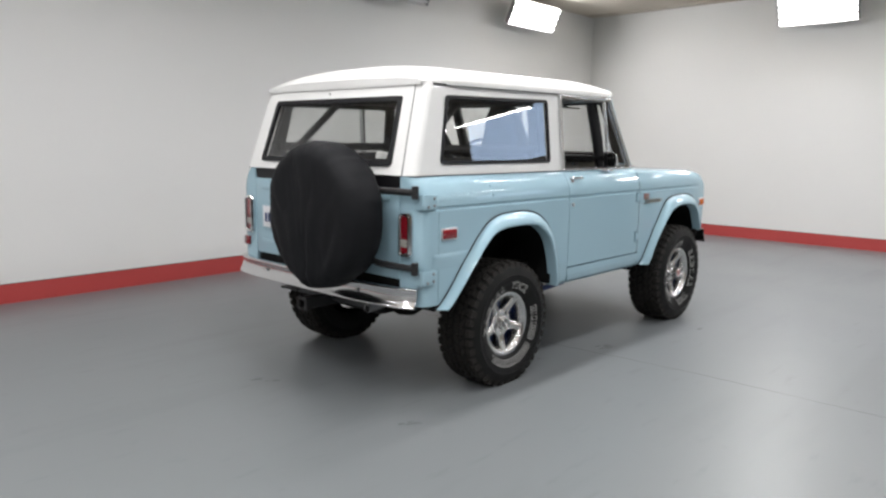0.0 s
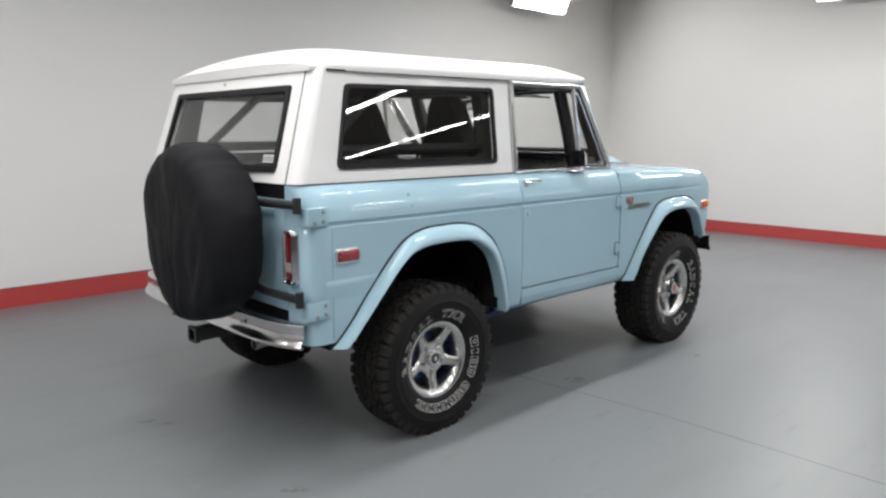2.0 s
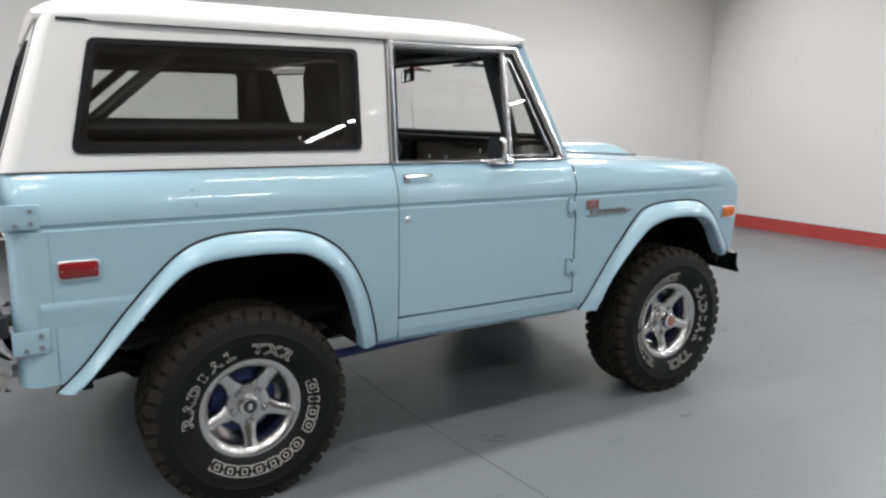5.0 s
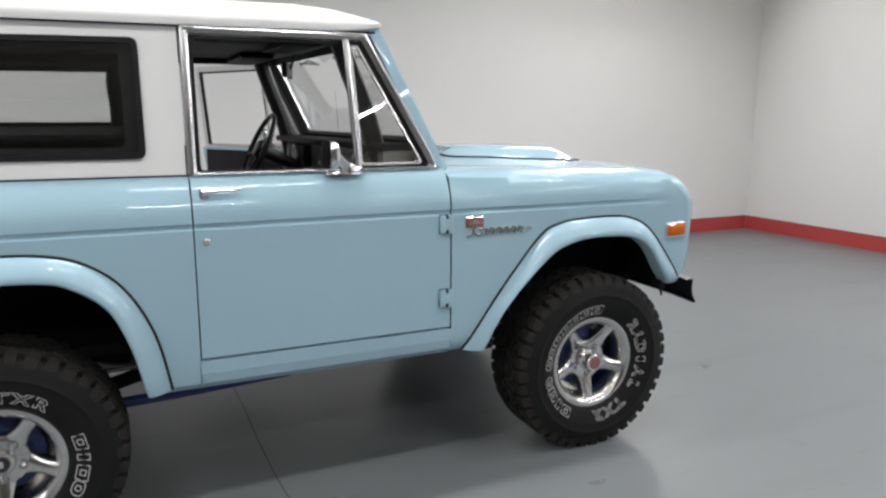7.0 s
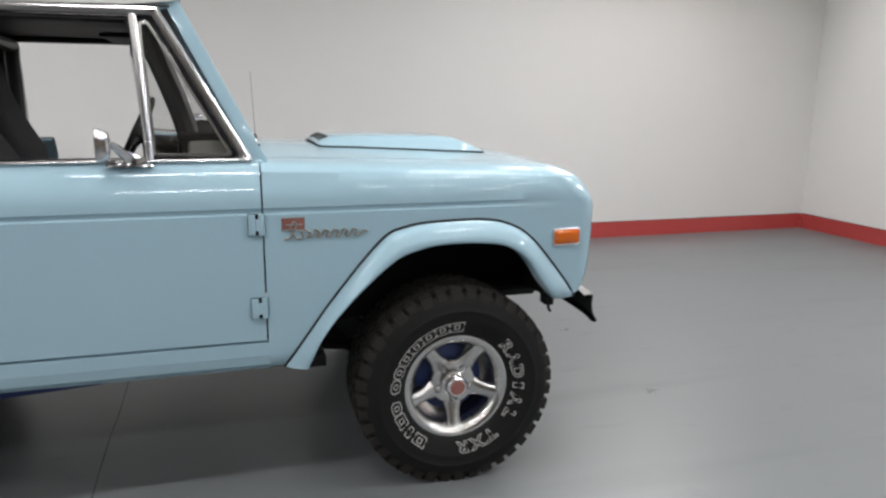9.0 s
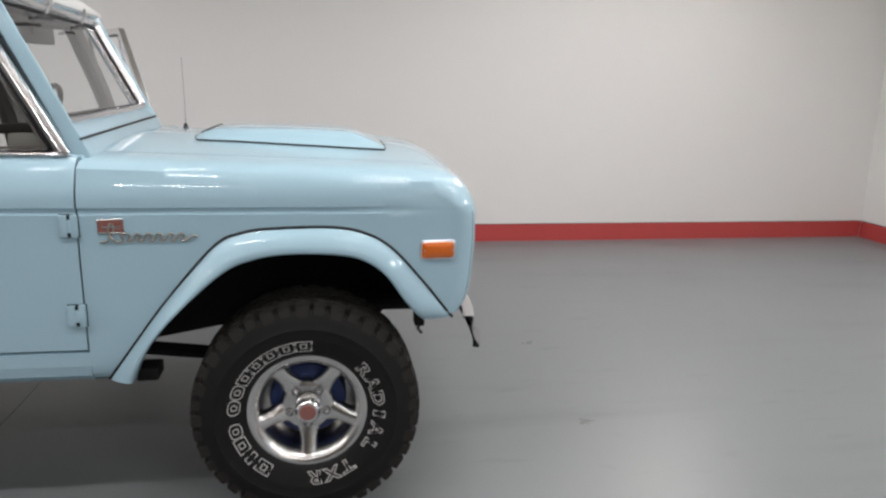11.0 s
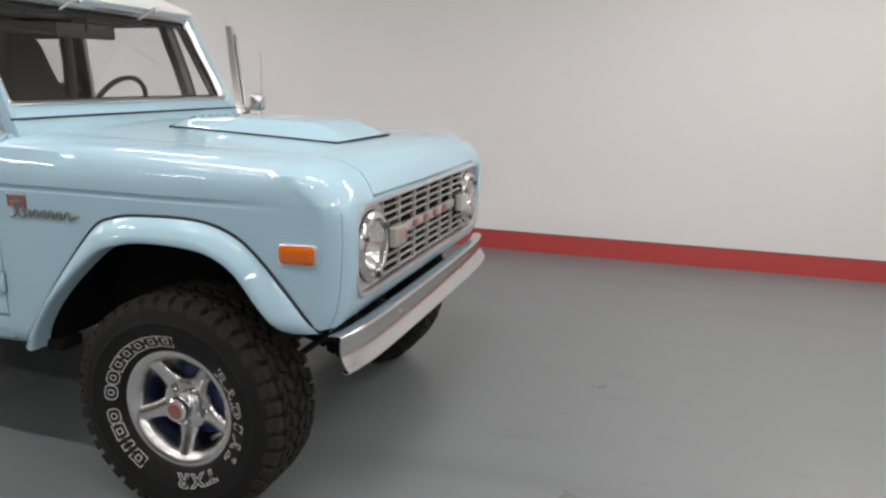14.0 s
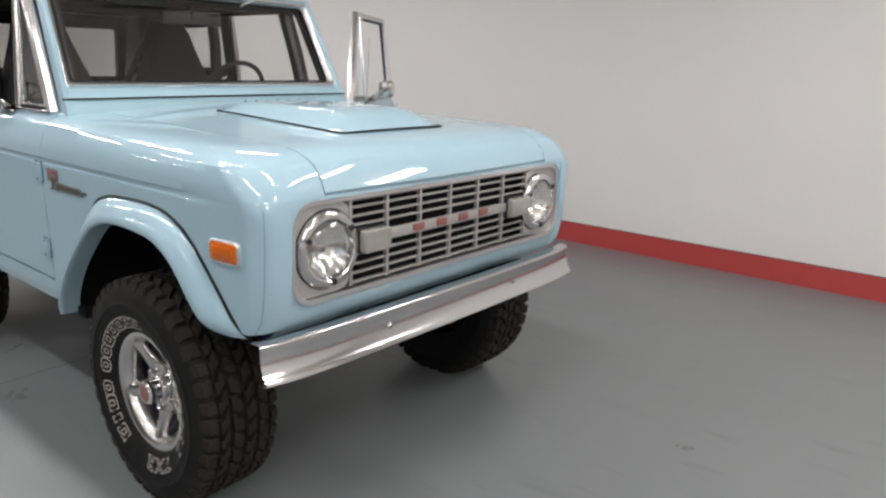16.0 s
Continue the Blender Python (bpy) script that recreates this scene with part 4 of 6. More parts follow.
part("cross_tube", boxed((-0.66, -0.45, 0.50), (-0.60, 0.45, 0.56), 0.006), BLACK, hitch)
part("chain_loop", tubed([(-0.78, 0.03 + 0.035 * math.cos(2 * math.pi * k / 16), 0.50 + 0.03 * math.sin(2 * math.pi * k / 16)) for k in range(16)], 0.006, 6, True), METAL, hitch)


# ---- grille ----
def on_front(u, v, out):
    return Vector((2.968 + out, u, v))


bm = bmesh.new()
ring(bm, rounded([(-0.733, 0.808), (0.733, 0.808), (0.733, 1.126), (-0.733, 1.126)], 0.085), rounded([(-0.717, 0.824), (0.717, 0.824), (0.717, 1.111), (-0.717, 1.111)], 0.072), lambda u, v, o: on_front(u, v, o + 0.018), 0.03)
grille = part("grille", bm, BRUSHED, car, "silver grille with red badge blocks")
# face panel: outer areas round the lamps, with a wide opening between
for s in (-1, 1):
    bm = bmesh.new()
    outline = rounded([(s * 0.492, 0.828), (s * 0.714, 0.828), (s * 0.714, 1.110), (s * 0.492, 1.110)], 0.055)
    circle = []
    for p in outline:
        d = Vector((p[0] - s * 0.588, p[1] - 0.968))
        circle.append(Vector((s * 0.588, 0.968)) + d.normalized() * min(0.116, 0.97 * d.length))
    ring(bm, outline, circle, lambda u, v, o: on_front(u, v, o + 0.004), 0.02)
    part("lamp_panel", bm, SILVER, grille)
part("backing", boxed((2.90, -0.70, 0.81), (2.915, 0.70, 1.12), 0), UNDER, grille)
part("radiator", boxed((2.925, -0.43, 0.83), (2.935, 0.43, 1.10), 0), UNDER, grille)
zs_ = [0.838, 0.868, 0.898, 0.928, 1.024, 1.053, 1.082, 1.106]
for z in zs_:
    part("bar", boxed((2.960, -0.49, z - 0.0035), (2.973, 0.49, z + 0.0035), 0.0018), SILVER, grille)
part("centre_bar", boxed((2.962, -0.49, 0.957), (2.985, 0.49, 0.993), 0.005), SILVER, grille)
for k in range(7):
    y = -0.492 + 0.984 * k / 6
    part("upright", boxed((2.961, y - 0.0055, 0.830), (2.977, y + 0.0055, 1.108), 0.0018), SILVER, grille)
for k in range(4):
    y = -0.185 + 0.1233 * k
    part("badge_block", boxed((2.985, y - 0.027, 0.9655), (2.991, y + 0.027, 0.9925), 0.003), RED_BADGE, grille, "small red badge block")


def headlamp(s):
    c = (2.968, s * 0.588, 0.968)
    lamp = part("headlamp", lathed([(0.113, -0.014), (0.120, -0.010), (0.1225, 0.006), (0.121, 0.016), (0.115, 0.023), (0.106, 0.026), (0.098, 0.0265), (0.0935, 0.024), (0.0915, 0.017), (0.091, 0.0)], 56, c, "x"), BUMPER, car, "round headlamp with chrome ring")
    # deep bowl with pressed flutes behind the clear lens
    bm = bmesh.new()
    rows = []
    for k in range(97):
        a = 2 * math.pi * k / 96
        row = []
        for j in range(15):
            r = 0.092 * j / 14
            y, z = r * math.cos(a), r * math.sin(a)
            ripple = 0.0006 * math.sin(y * 420) * min(1, r / 0.03) + 0.0004 * math.sin(z * 200 + 0.6)
            row.append((c[0] - 0.052 + 0.062 * (r / 0.096) ** 2 + ripple, c[1] + y, c[2] + z))
        rows.append(row)
    grid(bm, rows)
    part("reflector", weld(bm, 1e-5), REFLECTOR, lamp, "", 60)
    part("bulb_shield", lathed([(0.0, -0.012), (0.014, -0.014), (0.016, -0.022), (0.015, -0.046)], 20, c, "x"), CHROME, lamp)
    part("lens", lathed([(0, 0.038), (0.03, 0.037), (0.06, 0.032), (0.082, 0.024), (0.0915, 0.017)], 48, c, "x"), GLASS, lamp, "clear glass lens").visible_shadow = False
    part("seal", lathed([(0.1235, -0.004), (0.1262, 0.002), (0.1235, 0.008)], 48, c, "x"), GASKET, lamp)
    for a in (35, 155, 275):
        u = Vector((0, math.cos(radians(a)), math.sin(radians(a))))
        p = Vector(c) + Vector((0.026, 0, 0)) + 0.113 * u
        part("screw", lathed([(0, 0.006), (0.005, 0.006), (0.006, 0)], 8, p, "x"), METAL, lamp)
        part("clip", boxed((-0.003, -0.010, -0.007), (0.006, 0.010, 0.007), 0.002, Matrix.Translation(Vector(c) + Vector((0.027, 0, 0)) + 0.1 * u) @ Matrix.Rotation(radians(a), 4, "X")), BLACK, lamp)
    sig = part("turn_signal", boxed((2.965, min(s * 0.340, s * 0.470), 0.930), (2.990, max(s * 0.340, s * 0.470), 1.014), 0.008), BLACK, car, "rectangular frosted turn signal")
    bm = bmesh.new()
    rows = []
    for x, g in ((2.99, 1.0), (3.006, 1.0), (3.013, 0.96), (3.016, 0.88), (3.0165, 0.4)):
        rows.append([(x, s * 0.405 + q[0] * g, 0.972 + q[1] * (1 - (1 - g) * 1.0)) for q in rounded([(-0.060, -0.037), (0.060, -0.037), (0.060, 0.037), (-0.060, 0.037)], 0.010)])
    grid(bm, rows, closed=True, cap=True)
    part("lens", bm, CLEAR_LENS, sig, "dull frosted lens")


headlamp(-1)
headlamp(1)
# blue panel under the grille and the strips beside it
bm = bmesh.new()
rows = []
for k in range(25):
    y = -0.745 + 1.49 * k / 24
    rows.append([(lerp(FRONT_X, z) - 0.001, y, z) for z in (0.70, 0.72, 0.74, 0.76, 0.78, 0.800, 0.812)] + [(2.95, y, 0.812), (2.93, y, 0.812)])
grid(bm, rows)
part("lower_valance", thick(bm, 0.003), BLUE, car)
part("header_panel", boxed((2.915, -0.74, 1.1215), (2.976, 0.74, 1.1265), 0.002), BLUE, car)
# black strip fills the gap, painting the shadow line of the hood lip
part("hood_lip_shade", boxed((2.905, -0.605, 1.1267), (2.966, 0.605, 1.1375), 0), GASKET, car, "black strip for the shadow line under the hood lip")
# blue corners round the grille frame
bm = bmesh.new()
ring(bm, rounded([(-0.742, 0.800), (0.742, 0.800), (0.742, 1.136), (-0.742, 1.136)], 0.002), rounded([(-0.731, 0.810), (0.731, 0.810), (0.731, 1.125), (-0.731, 1.125)], 0.084), lambda u, v, o: Vector((lerp(FRONT_X, v) - 0.0015 + o, u, v)), 0.03)
part("nose_panel", bm, BLUE, car)
part("splash_pan", boxed((2.60, -0.60, 0.70), (2.88, 0.60, 0.72), 0.004), UNDER, car)


# ---- windscreen ----
def ws(u, t, out):
    """A place on the sloping screen: across u, up t from 0 to 1."""
    across = (u + 1) / 2
    skew = 0.02 * (1 - t) * (1 - across) - (0.080 + 0.015 * t) * across
    return Vector((1.625 + skew + (1.386 - 1.625) * t + out * 0.90, u * (0.774 - 0.046 * t), 1.312 + (1.827 - 1.312) * t + out * 0.42))


bm = bmesh.new()
ring_profile(bm, rounded([(-1.0, -0.075), (1.0, -0.075), (1.0, 1.075), (-1.0, 1.075)], 0.01), rounded([(-0.940, 0.195), (0.940, 0.195), (0.945, 0.955), (-0.945, 0.955)], 0.03), ws, [(0, -0.035), (0, 0.024), (0.08, 0.034), (0.25, 0.036), (0.5, 0.030), (0.8, 0.016), (1.0, 0.004), (1.0, -0.005)])
screen = part("windscreen_frame", bm, BLUE, car, "light blue windscreen frame with bright trim")
bm = bmesh.new()
ring_profile(bm, rounded([(-0.974, 0.152), (0.974, 0.152), (0.978, 0.995), (-0.978, 0.995)], 0.04), rounded([(-0.928, 0.206), (0.928, 0.206), (0.933, 0.944), (-0.933, 0.944)], 0.03), ws, [(0, 0.010), (0.05, 0.021), (0.3, 0.026), (0.55, 0.024), (0.85, 0.013), (1, 0.0)])
part("bright_trim", bm, POLISHED, screen, "bright metal trim")
bm = bmesh.new()
ring(bm, rounded([(-0.934, 0.200), (0.934, 0.200), (0.939, 0.950), (-0.939, 0.950)], 0.03), rounded([(-0.918, 0.215), (0.918, 0.215), (0.923, 0.935), (-0.923, 0.935)], 0.025), lambda u, t, o: ws(u, t, o + 0.003), 0.01)
part("gasket", bm, GASKET, screen)
bm = bmesh.new()
sheet(bm, rounded([(-0.936, 0.20), (0.936, 0.20), (0.941, 0.95), (-0.941, 0.95)], 0.03), lambda u, t, o: ws(u, t, o - 0.005))
part("windscreen", bm, GLASS, screen, "clear glass", 0).visible_shadow = False
bm = bmesh.new()
ring(bm, rounded([(-1.0, 0.09), (1.0, 0.09), (1.0, 1.0), (-1.0, 1.0)], 0.01), rounded([(-0.905, 0.225), (0.905, 0.225), (0.91, 0.925), (-0.91, 0.925)], 0.03), lambda u, t, o: ws(u, t, o - 0.012), 0.03)
part("inner_lining", bm, TRIM, screen, "black padded lining")
part("base_seal", tubed([ws(-1.005, 0.055, 0.0345), ws(-0.5, 0.057, 0.0355), ws(0.5, 0.057, 0.0355), ws(1.005, 0.055, 0.0345)], 0.0042, 6), GASKET, screen)
for y0, y1, yp, tp in ((-0.46, -0.15, -0.13, 0.995), (0.08, 0.35, 0.42, 1.01)):
    mid = (0.4 * y0 + 0.6 * y1)
    blade = part("wiper", tubed([ws(y0 / 0.745, 0.835, 0.022), ws(mid / 0.745, 0.862, 0.024), ws(y1 / 0.745, 0.868, 0.022)], 0.006, 6), BLACK, screen, "black wiper blade")
    part("bridge", tubed([ws((y0 + 0.06) / 0.745, 0.845, 0.028), ws(mid / 0.745, 0.880, 0.036), ws((y1 - 0.04) / 0.745, 0.872, 0.028)], 0.0045, 6), BLACK, blade)
    part("arm", tubed([ws(mid / 0.745, 0.880, 0.038), ws((mid + yp) / 1.49, 0.94, 0.055), ws(yp / 0.745, tp, 0.050)], [0.004, 0.0055, 0.007], 6), BRUSHED, blade)
    part("pivot", lathed([(0, 0.03), (0.012, 0.03), (0.016, 0.0)], 12, ws(yp / 0.745, tp, 0.025), "x"), BRUSHED, blade)
ant = part("antenna", tubed([(1.705, 0.800, 1.300), (1.705, 0.808, 1.36), (1.695, 0.835, 1.662)], [0.006, 0.0028, 0.0016], 6), METAL, car, "thin steel whip antenna")
part("base", lathed([(0.016, 0.0), (0.014, 0.012), (0.006, 0.03)], 12, (1.705, 0.800, 1.288), "z"), BLACK, ant)


# ---- doors ----
def build_door(s, m):
    """A door with its window frame, vent pane, mirror, handle, lock and hinges; s is -1 for the right side, built in place and then swung."""
    def P(x, half, z):
        return (x, s * half, z)
    bm = bmesh.new()
    rows = []
    xs = [0.6838 + (1.6555 - 0.6838) * k / 12 for k in range(13)]
    zs = [0.656, 0.658] + [z for z in SILL if z > 0.66 and z < 1.295] + [1.298]
    for x in xs:
        rows.append([P(x, side_y(z) - (0.006 if z == 0.656 else 0.0005), z) for z in zs] + [P(x, 0.775, 1.300), P(x, 0.755, 1.292)])
    back = [[P(x, 0.775, z) for z in (0.654, 0.9, 1.15)] + [P(x, 0.755, 1.292)] for x in xs]
    grid(bm, rows)
    grid(bm, back)
    for i in (0, -1):
        a = [bm.verts.new(p) for p in rows[i]] + [bm.verts.new(p) for p in reversed(back[i])]
        bm.faces.new(a)
    grid(bm, [[r[0] for r in rows], [r[0] for r in back]])
    weld(bm, 3e-4)
    door = part("door", bm, BLUE, car, "light blue door, closed" if s < 0 else "light blue door, standing open")
    # window frame in bright metal
    def Q(x, z, o):
        return Vector((x, s * (0.800 - 0.10 * (z - BELT) + 0.012 + o), z))
    bm = bmesh.new()
    out = [(0.682, 1.300), (1.642, 1.300), (1.352, 1.816), (0.682, 1.814)]
    inn = [(0.712, 1.312), (1.594, 1.312), (1.330, 1.785), (0.712, 1.783)]
    ring_profile(bm, rounded(out, 0.012), rounded(inn, 0.016), Q, [(0, -0.03), (0, -0.003), (0.06, 0.002), (0.30, 0.0045), (0.38, 0.001), (0.46, -0.002), (0.54, 0.001), (0.62, 0.0035), (0.92, 0.001), (1.0, -0.006), (1.0, -0.03), (0, -0.03)])
    part("window_frame", weld(bm, 1e-5), POLISHED, door, "bright metal window frame")
    bm = bmesh.new()
    ring(bm, rounded([(0.714, 1.314), (1.590, 1.314), (1.328, 1.783), (0.714, 1.781)], 0.016), rounded([(0.726, 1.318), (1.576, 1.318), (1.323, 1.773), (0.726, 1.771)], 0.016), lambda x, z, o: Q(x, z, o - 0.012), 0.012)
    part("channel", bm, GASKET, door)
    part("vent_post", tubed([Q(1.300, 1.306, -0.008), Q(1.272, 1.790, -0.008)], 0.0115, 12, flat=1.2), POLISHED, door)
    bm = bmesh.new()
    ring(bm, rounded([(1.312, 1.322), (1.570, 1.322), (1.320, 1.768), (1.288, 1.768)], 0.012), rounded([(1.320, 1.331), (1.556, 1.331), (1.317, 1.757), (1.297, 1.757)], 0.01), lambda x, z, o: Q(x, z, o - 0.008), 0.012)
    part("vent_frame", bm, POLISHED, door)
    bm = bmesh.new()
    sheet(bm, rounded([(1.314, 1.324), (1.568, 1.324), (1.319, 1.766), (1.290, 1.766)], 0.01), lambda x, z, o: Q(x, z, o - 0.014 + 0.018 * (z - 1.54)))
    part("vent_pane", bm, TINTED, door, "tinted glass", 0).visible_shadow = False
    # mirror
    c = Vector((1.150, s * 0.897, 1.368))
    turn = Matrix.Translation(c) @ Matrix.Rotation(radians(-5 * s), 4, "Z") @ Matrix.Translation(-c)
    bm = bmesh.new()
    rows = []
    for k in range(9):
        t = k / 8
        g = math.sqrt(max(0, 1 - t * t)) if t < 1 else 0.02
        w, h = 0.050 * (0.55 + 0.45 * g), 0.053 * (0.5 + 0.5 * g)
        if t == 1:
            w, h = 0.01, 0.01
        rows.append([turn @ (c + Vector((0.042 * t, q[0] * w, q[1] * h))) for q in rounded([(-1, -1), (1, -1), (1, 1), (-1, 1)], 0.6)])
    grid(bm, rows, closed=True, cap=True)
    mir = part("mirror", bm, CHROME, door, "chrome door mirror")
    bm = bmesh.new()
    sheet(bm, [(q[0] * 0.045, q[1] * 0.048) for q in rounded([(-1, -1), (1, -1), (1, 1), (-1, 1)], 0.6)], lambda u, v, o: turn @ (c + Vector((-0.0015 + o, u, v))), 0.001)
    part("mirror_glass", bm, MIRROR, mir, "", 0)
    # the foot of the mirror
    bm = bmesh.new()
    rows = []
    for t in (0, 0.12, 0.3, 0.5, 0.7, 0.85, 1.0):
        x = lerp([(0, 1.262), (0.12, 1.256), (0.5, 1.222), (1.0, 1.176)], t)
        y = lerp([(0, 0.830), (0.3, 0.838), (1.0, 0.892)], t)
        z = lerp([(0, 1.300), (0.12, 1.312), (0.5, 1.338), (0.85, 1.372), (1.0, 1.374)], t)
        w = lerp([(0, 0.040), (0.12, 0.030), (0.5, 0.017), (0.85, 0.011), (1.0, 0.012)], t)
        rows.append([Vector((x + w * math.cos(a), s * (y + 0.6 * w * math.sin(a)), z + 0.35 * w * math.cos(a))) for a in [2 * math.pi * j / 14 for j in range(14)]])
    grid(bm, rows, closed=True, cap=True)
    part("mirror_arm", bm, CHROME, door)
    bm = bmesh.new()
    rows = []
    for k, (g, h) in enumerate(((1.0, 0.0), (0.97, 0.006), (0.8, 0.011), (0.4, 0.014), (0.01, 0.0145))):
        rows.append([Vector((1.238, s * 0.828, 1.292 + h)) + Vector((0.076 * g * math.cos(a), 0.024 * g * math.sin(a), 0)) for a in [2 * math.pi * j / 24 for j in range(24)]])
    grid(bm, rows, closed=True)
    part("mirror_foot", bm, CHROME, door)
    # handle, lock, hinges
    hy = side_y(1.255)
    h = part("handle", tubed([(0.716, s * (hy + 0.022), 1.252), (0.77, s * (hy + 0.027), 1.254), (0.845, s * (hy + 0.025), 1.254)], [0.012, 0.0085, 0.0065], 10), CHROME, door, "chrome door handle")
    part("escutcheon", boxed((0.708, min(s * (hy - 0.004), s * (hy + 0.02)), 1.225), (0.742, max(s * (hy - 0.004), s * (hy + 0.02)), 1.262), 0.006), CHROME, h)
    part("lock", lathed([(0, -0.008), (0.009, -0.008), (0.012, -0.005), (0.013, 0.0)] if s < 0 else [(0, 0.008), (0.009, 0.008), (0.012, 0.005), (0.013, 0.0)], 20, (0.722, s * 0.878, 1.078)), BRUSHED, door, "round chrome lock")
    for z in (1.085, 0.782):
        bm = bmesh.new()
        for x0, x1, h in ((1.607, 1.632, 0.036), (1.629, 1.646, 0.022), (1.643, 1.664, 0.038)):
            box(bm, (x0, min(s * 0.876, s * 0.892), z - h), (x1, max(s * 0.876, s * 0.892), z + h), 0.0035)
        hin = part("hinge", bm, BLUE, door)
        part("pin", tubed([(1.637, s * 0.885, z - 0.034), (1.637, s * 0.885, z + 0.034)], 0.0055, 8), UNDER, hin)
        # flat dark plate puts the shade round the hinge into the colour
        part("shade_plate", boxed((1.6055, min(s * 0.8775, s * 0.8795), z - 0.0385), (1.6665, max(s * 0.8775, s * 0.8795), z + 0.0385), 0.0005), UNDER, hin, "dark plate for the shade round the hinge")
    inner = boxed((0.72, min(s * 0.752, s * 0.774), 0.70), (1.60, max(s * 0.752, s * 0.774), 1.285), 0.008)
    box(inner, (0.85, min(s * 0.735, s * 0.76), 1.12), (1.20, max(s * 0.735, s * 0.76), 1.15), 0.01)
    part("inner_panel", inner, TRIM, door, "black vinyl inner panel")
    door.matrix_basis = m
    return door


build_door(-1, Matrix.Identity(4))
HINGE = Vector((1.655, 0.87, 0))
build_door(1, Matrix.Translation((-0.05, -0.01, 0)) @ Matrix.Translation(HINGE) @ Matrix.Rotation(radians(-59), 4, "Z") @ Matrix.Translation(-HINGE))
for s in (-1, 1):
    bm = boxed((0.70, min(s * 0.72, s * 0.74), 0.60), (1.66, max(s * 0.72, s * 0.74), 0.66), 0.004)
    part("door_sill", bm, UNDER, car)

# badges on the fenders: plain shapes
for s in (-1, 1):
    y = lambda d: s * (0.878 + d)
    b = part("badge", boxed((1.722, min(y(-0.001), y(0.005)), 1.062), (1.802, max(y(-0.001), y(0.005)), 1.106), 0.003), RED_BADGE, car, "small red and chrome badge plate")
    part("rim", tubed([(1.722, y(0.004), 1.062), (1.802, y(0.004), 1.062), (1.802, y(0.004), 1.106), (1.722, y(0.004), 1.106)], 0.003, 6, True), CHROME, b)
    part("stripe", boxed((1.735, min(y(0.004), y(0.007)), 1.078), (1.792, max(y(0.004), y(0.007)), 1.084), 0.001), CHROME, b)
    pts = [(1.728, 1.030), (1.752, 1.036), (1.772, 1.078), (1.762, 1.090), (1.752, 1.062), (1.776, 1.030), (1.798, 1.036), (1.790, 1.054)]
    for k in range(6):
        x = 1.806 + 0.034 * k
        pts += [(x, 1.058), (x + 0.014, 1.050), (x + 0.006, 1.034), (x + 0.022, 1.036)]
    pts += [(2.018, 1.050), (2.03, 1.044)]
    part("script", tubed([(x, y(0.005), z) for x, z in ((p[0], p[1]) for p in catmull([(*p, 0) for p in pts], 4))], 0.0038, 6), SCRIPT, b, "chrome squiggle ornament")


# ---- wheels ----
TYRE_R, TYRE_W, DEEP = 0.418, 0.150, 0.020


SIDEWALL = [(0.206, 0.088), (0.2105, 0.104), (0.220, 0.117), (0.236, 0.128), (0.262, 0.1400), (0.286, 0.1475), (0.290, 0.1495), (0.296, 0.1490), (0.308, 0.1520), (0.325, 0.1530), (0.328, 0.1550), (0.333, 0.1520), (0.352, 0.1475), (0.375, 0.140), (0.388, 0.132), (0.397, 0.120), (0.401, 0.105)]


def tyre_mesh():
    bm = bmesh.new()
    prof = [(r, -h) for r, h in SIDEWALL] + [(0.4035, -0.06), (0.404, 0.0), (0.4035, 0.06)] + [(r, h) for r, h in reversed(SIDEWALL)]
    lathe(bm, prof, 96)
    me = bpy.data.meshes.new("tyre")
    bmesh.ops.recalc_face_normals(bm, faces=bm.faces)
    bm.to_mesh(me)
    bm.free()
    return me


def crown_r(h):
    """Radius of the worn running surface across the tread."""
    return 0.4175 - 0.85 * max(0.0, abs(h) - 0.085) ** 1.6


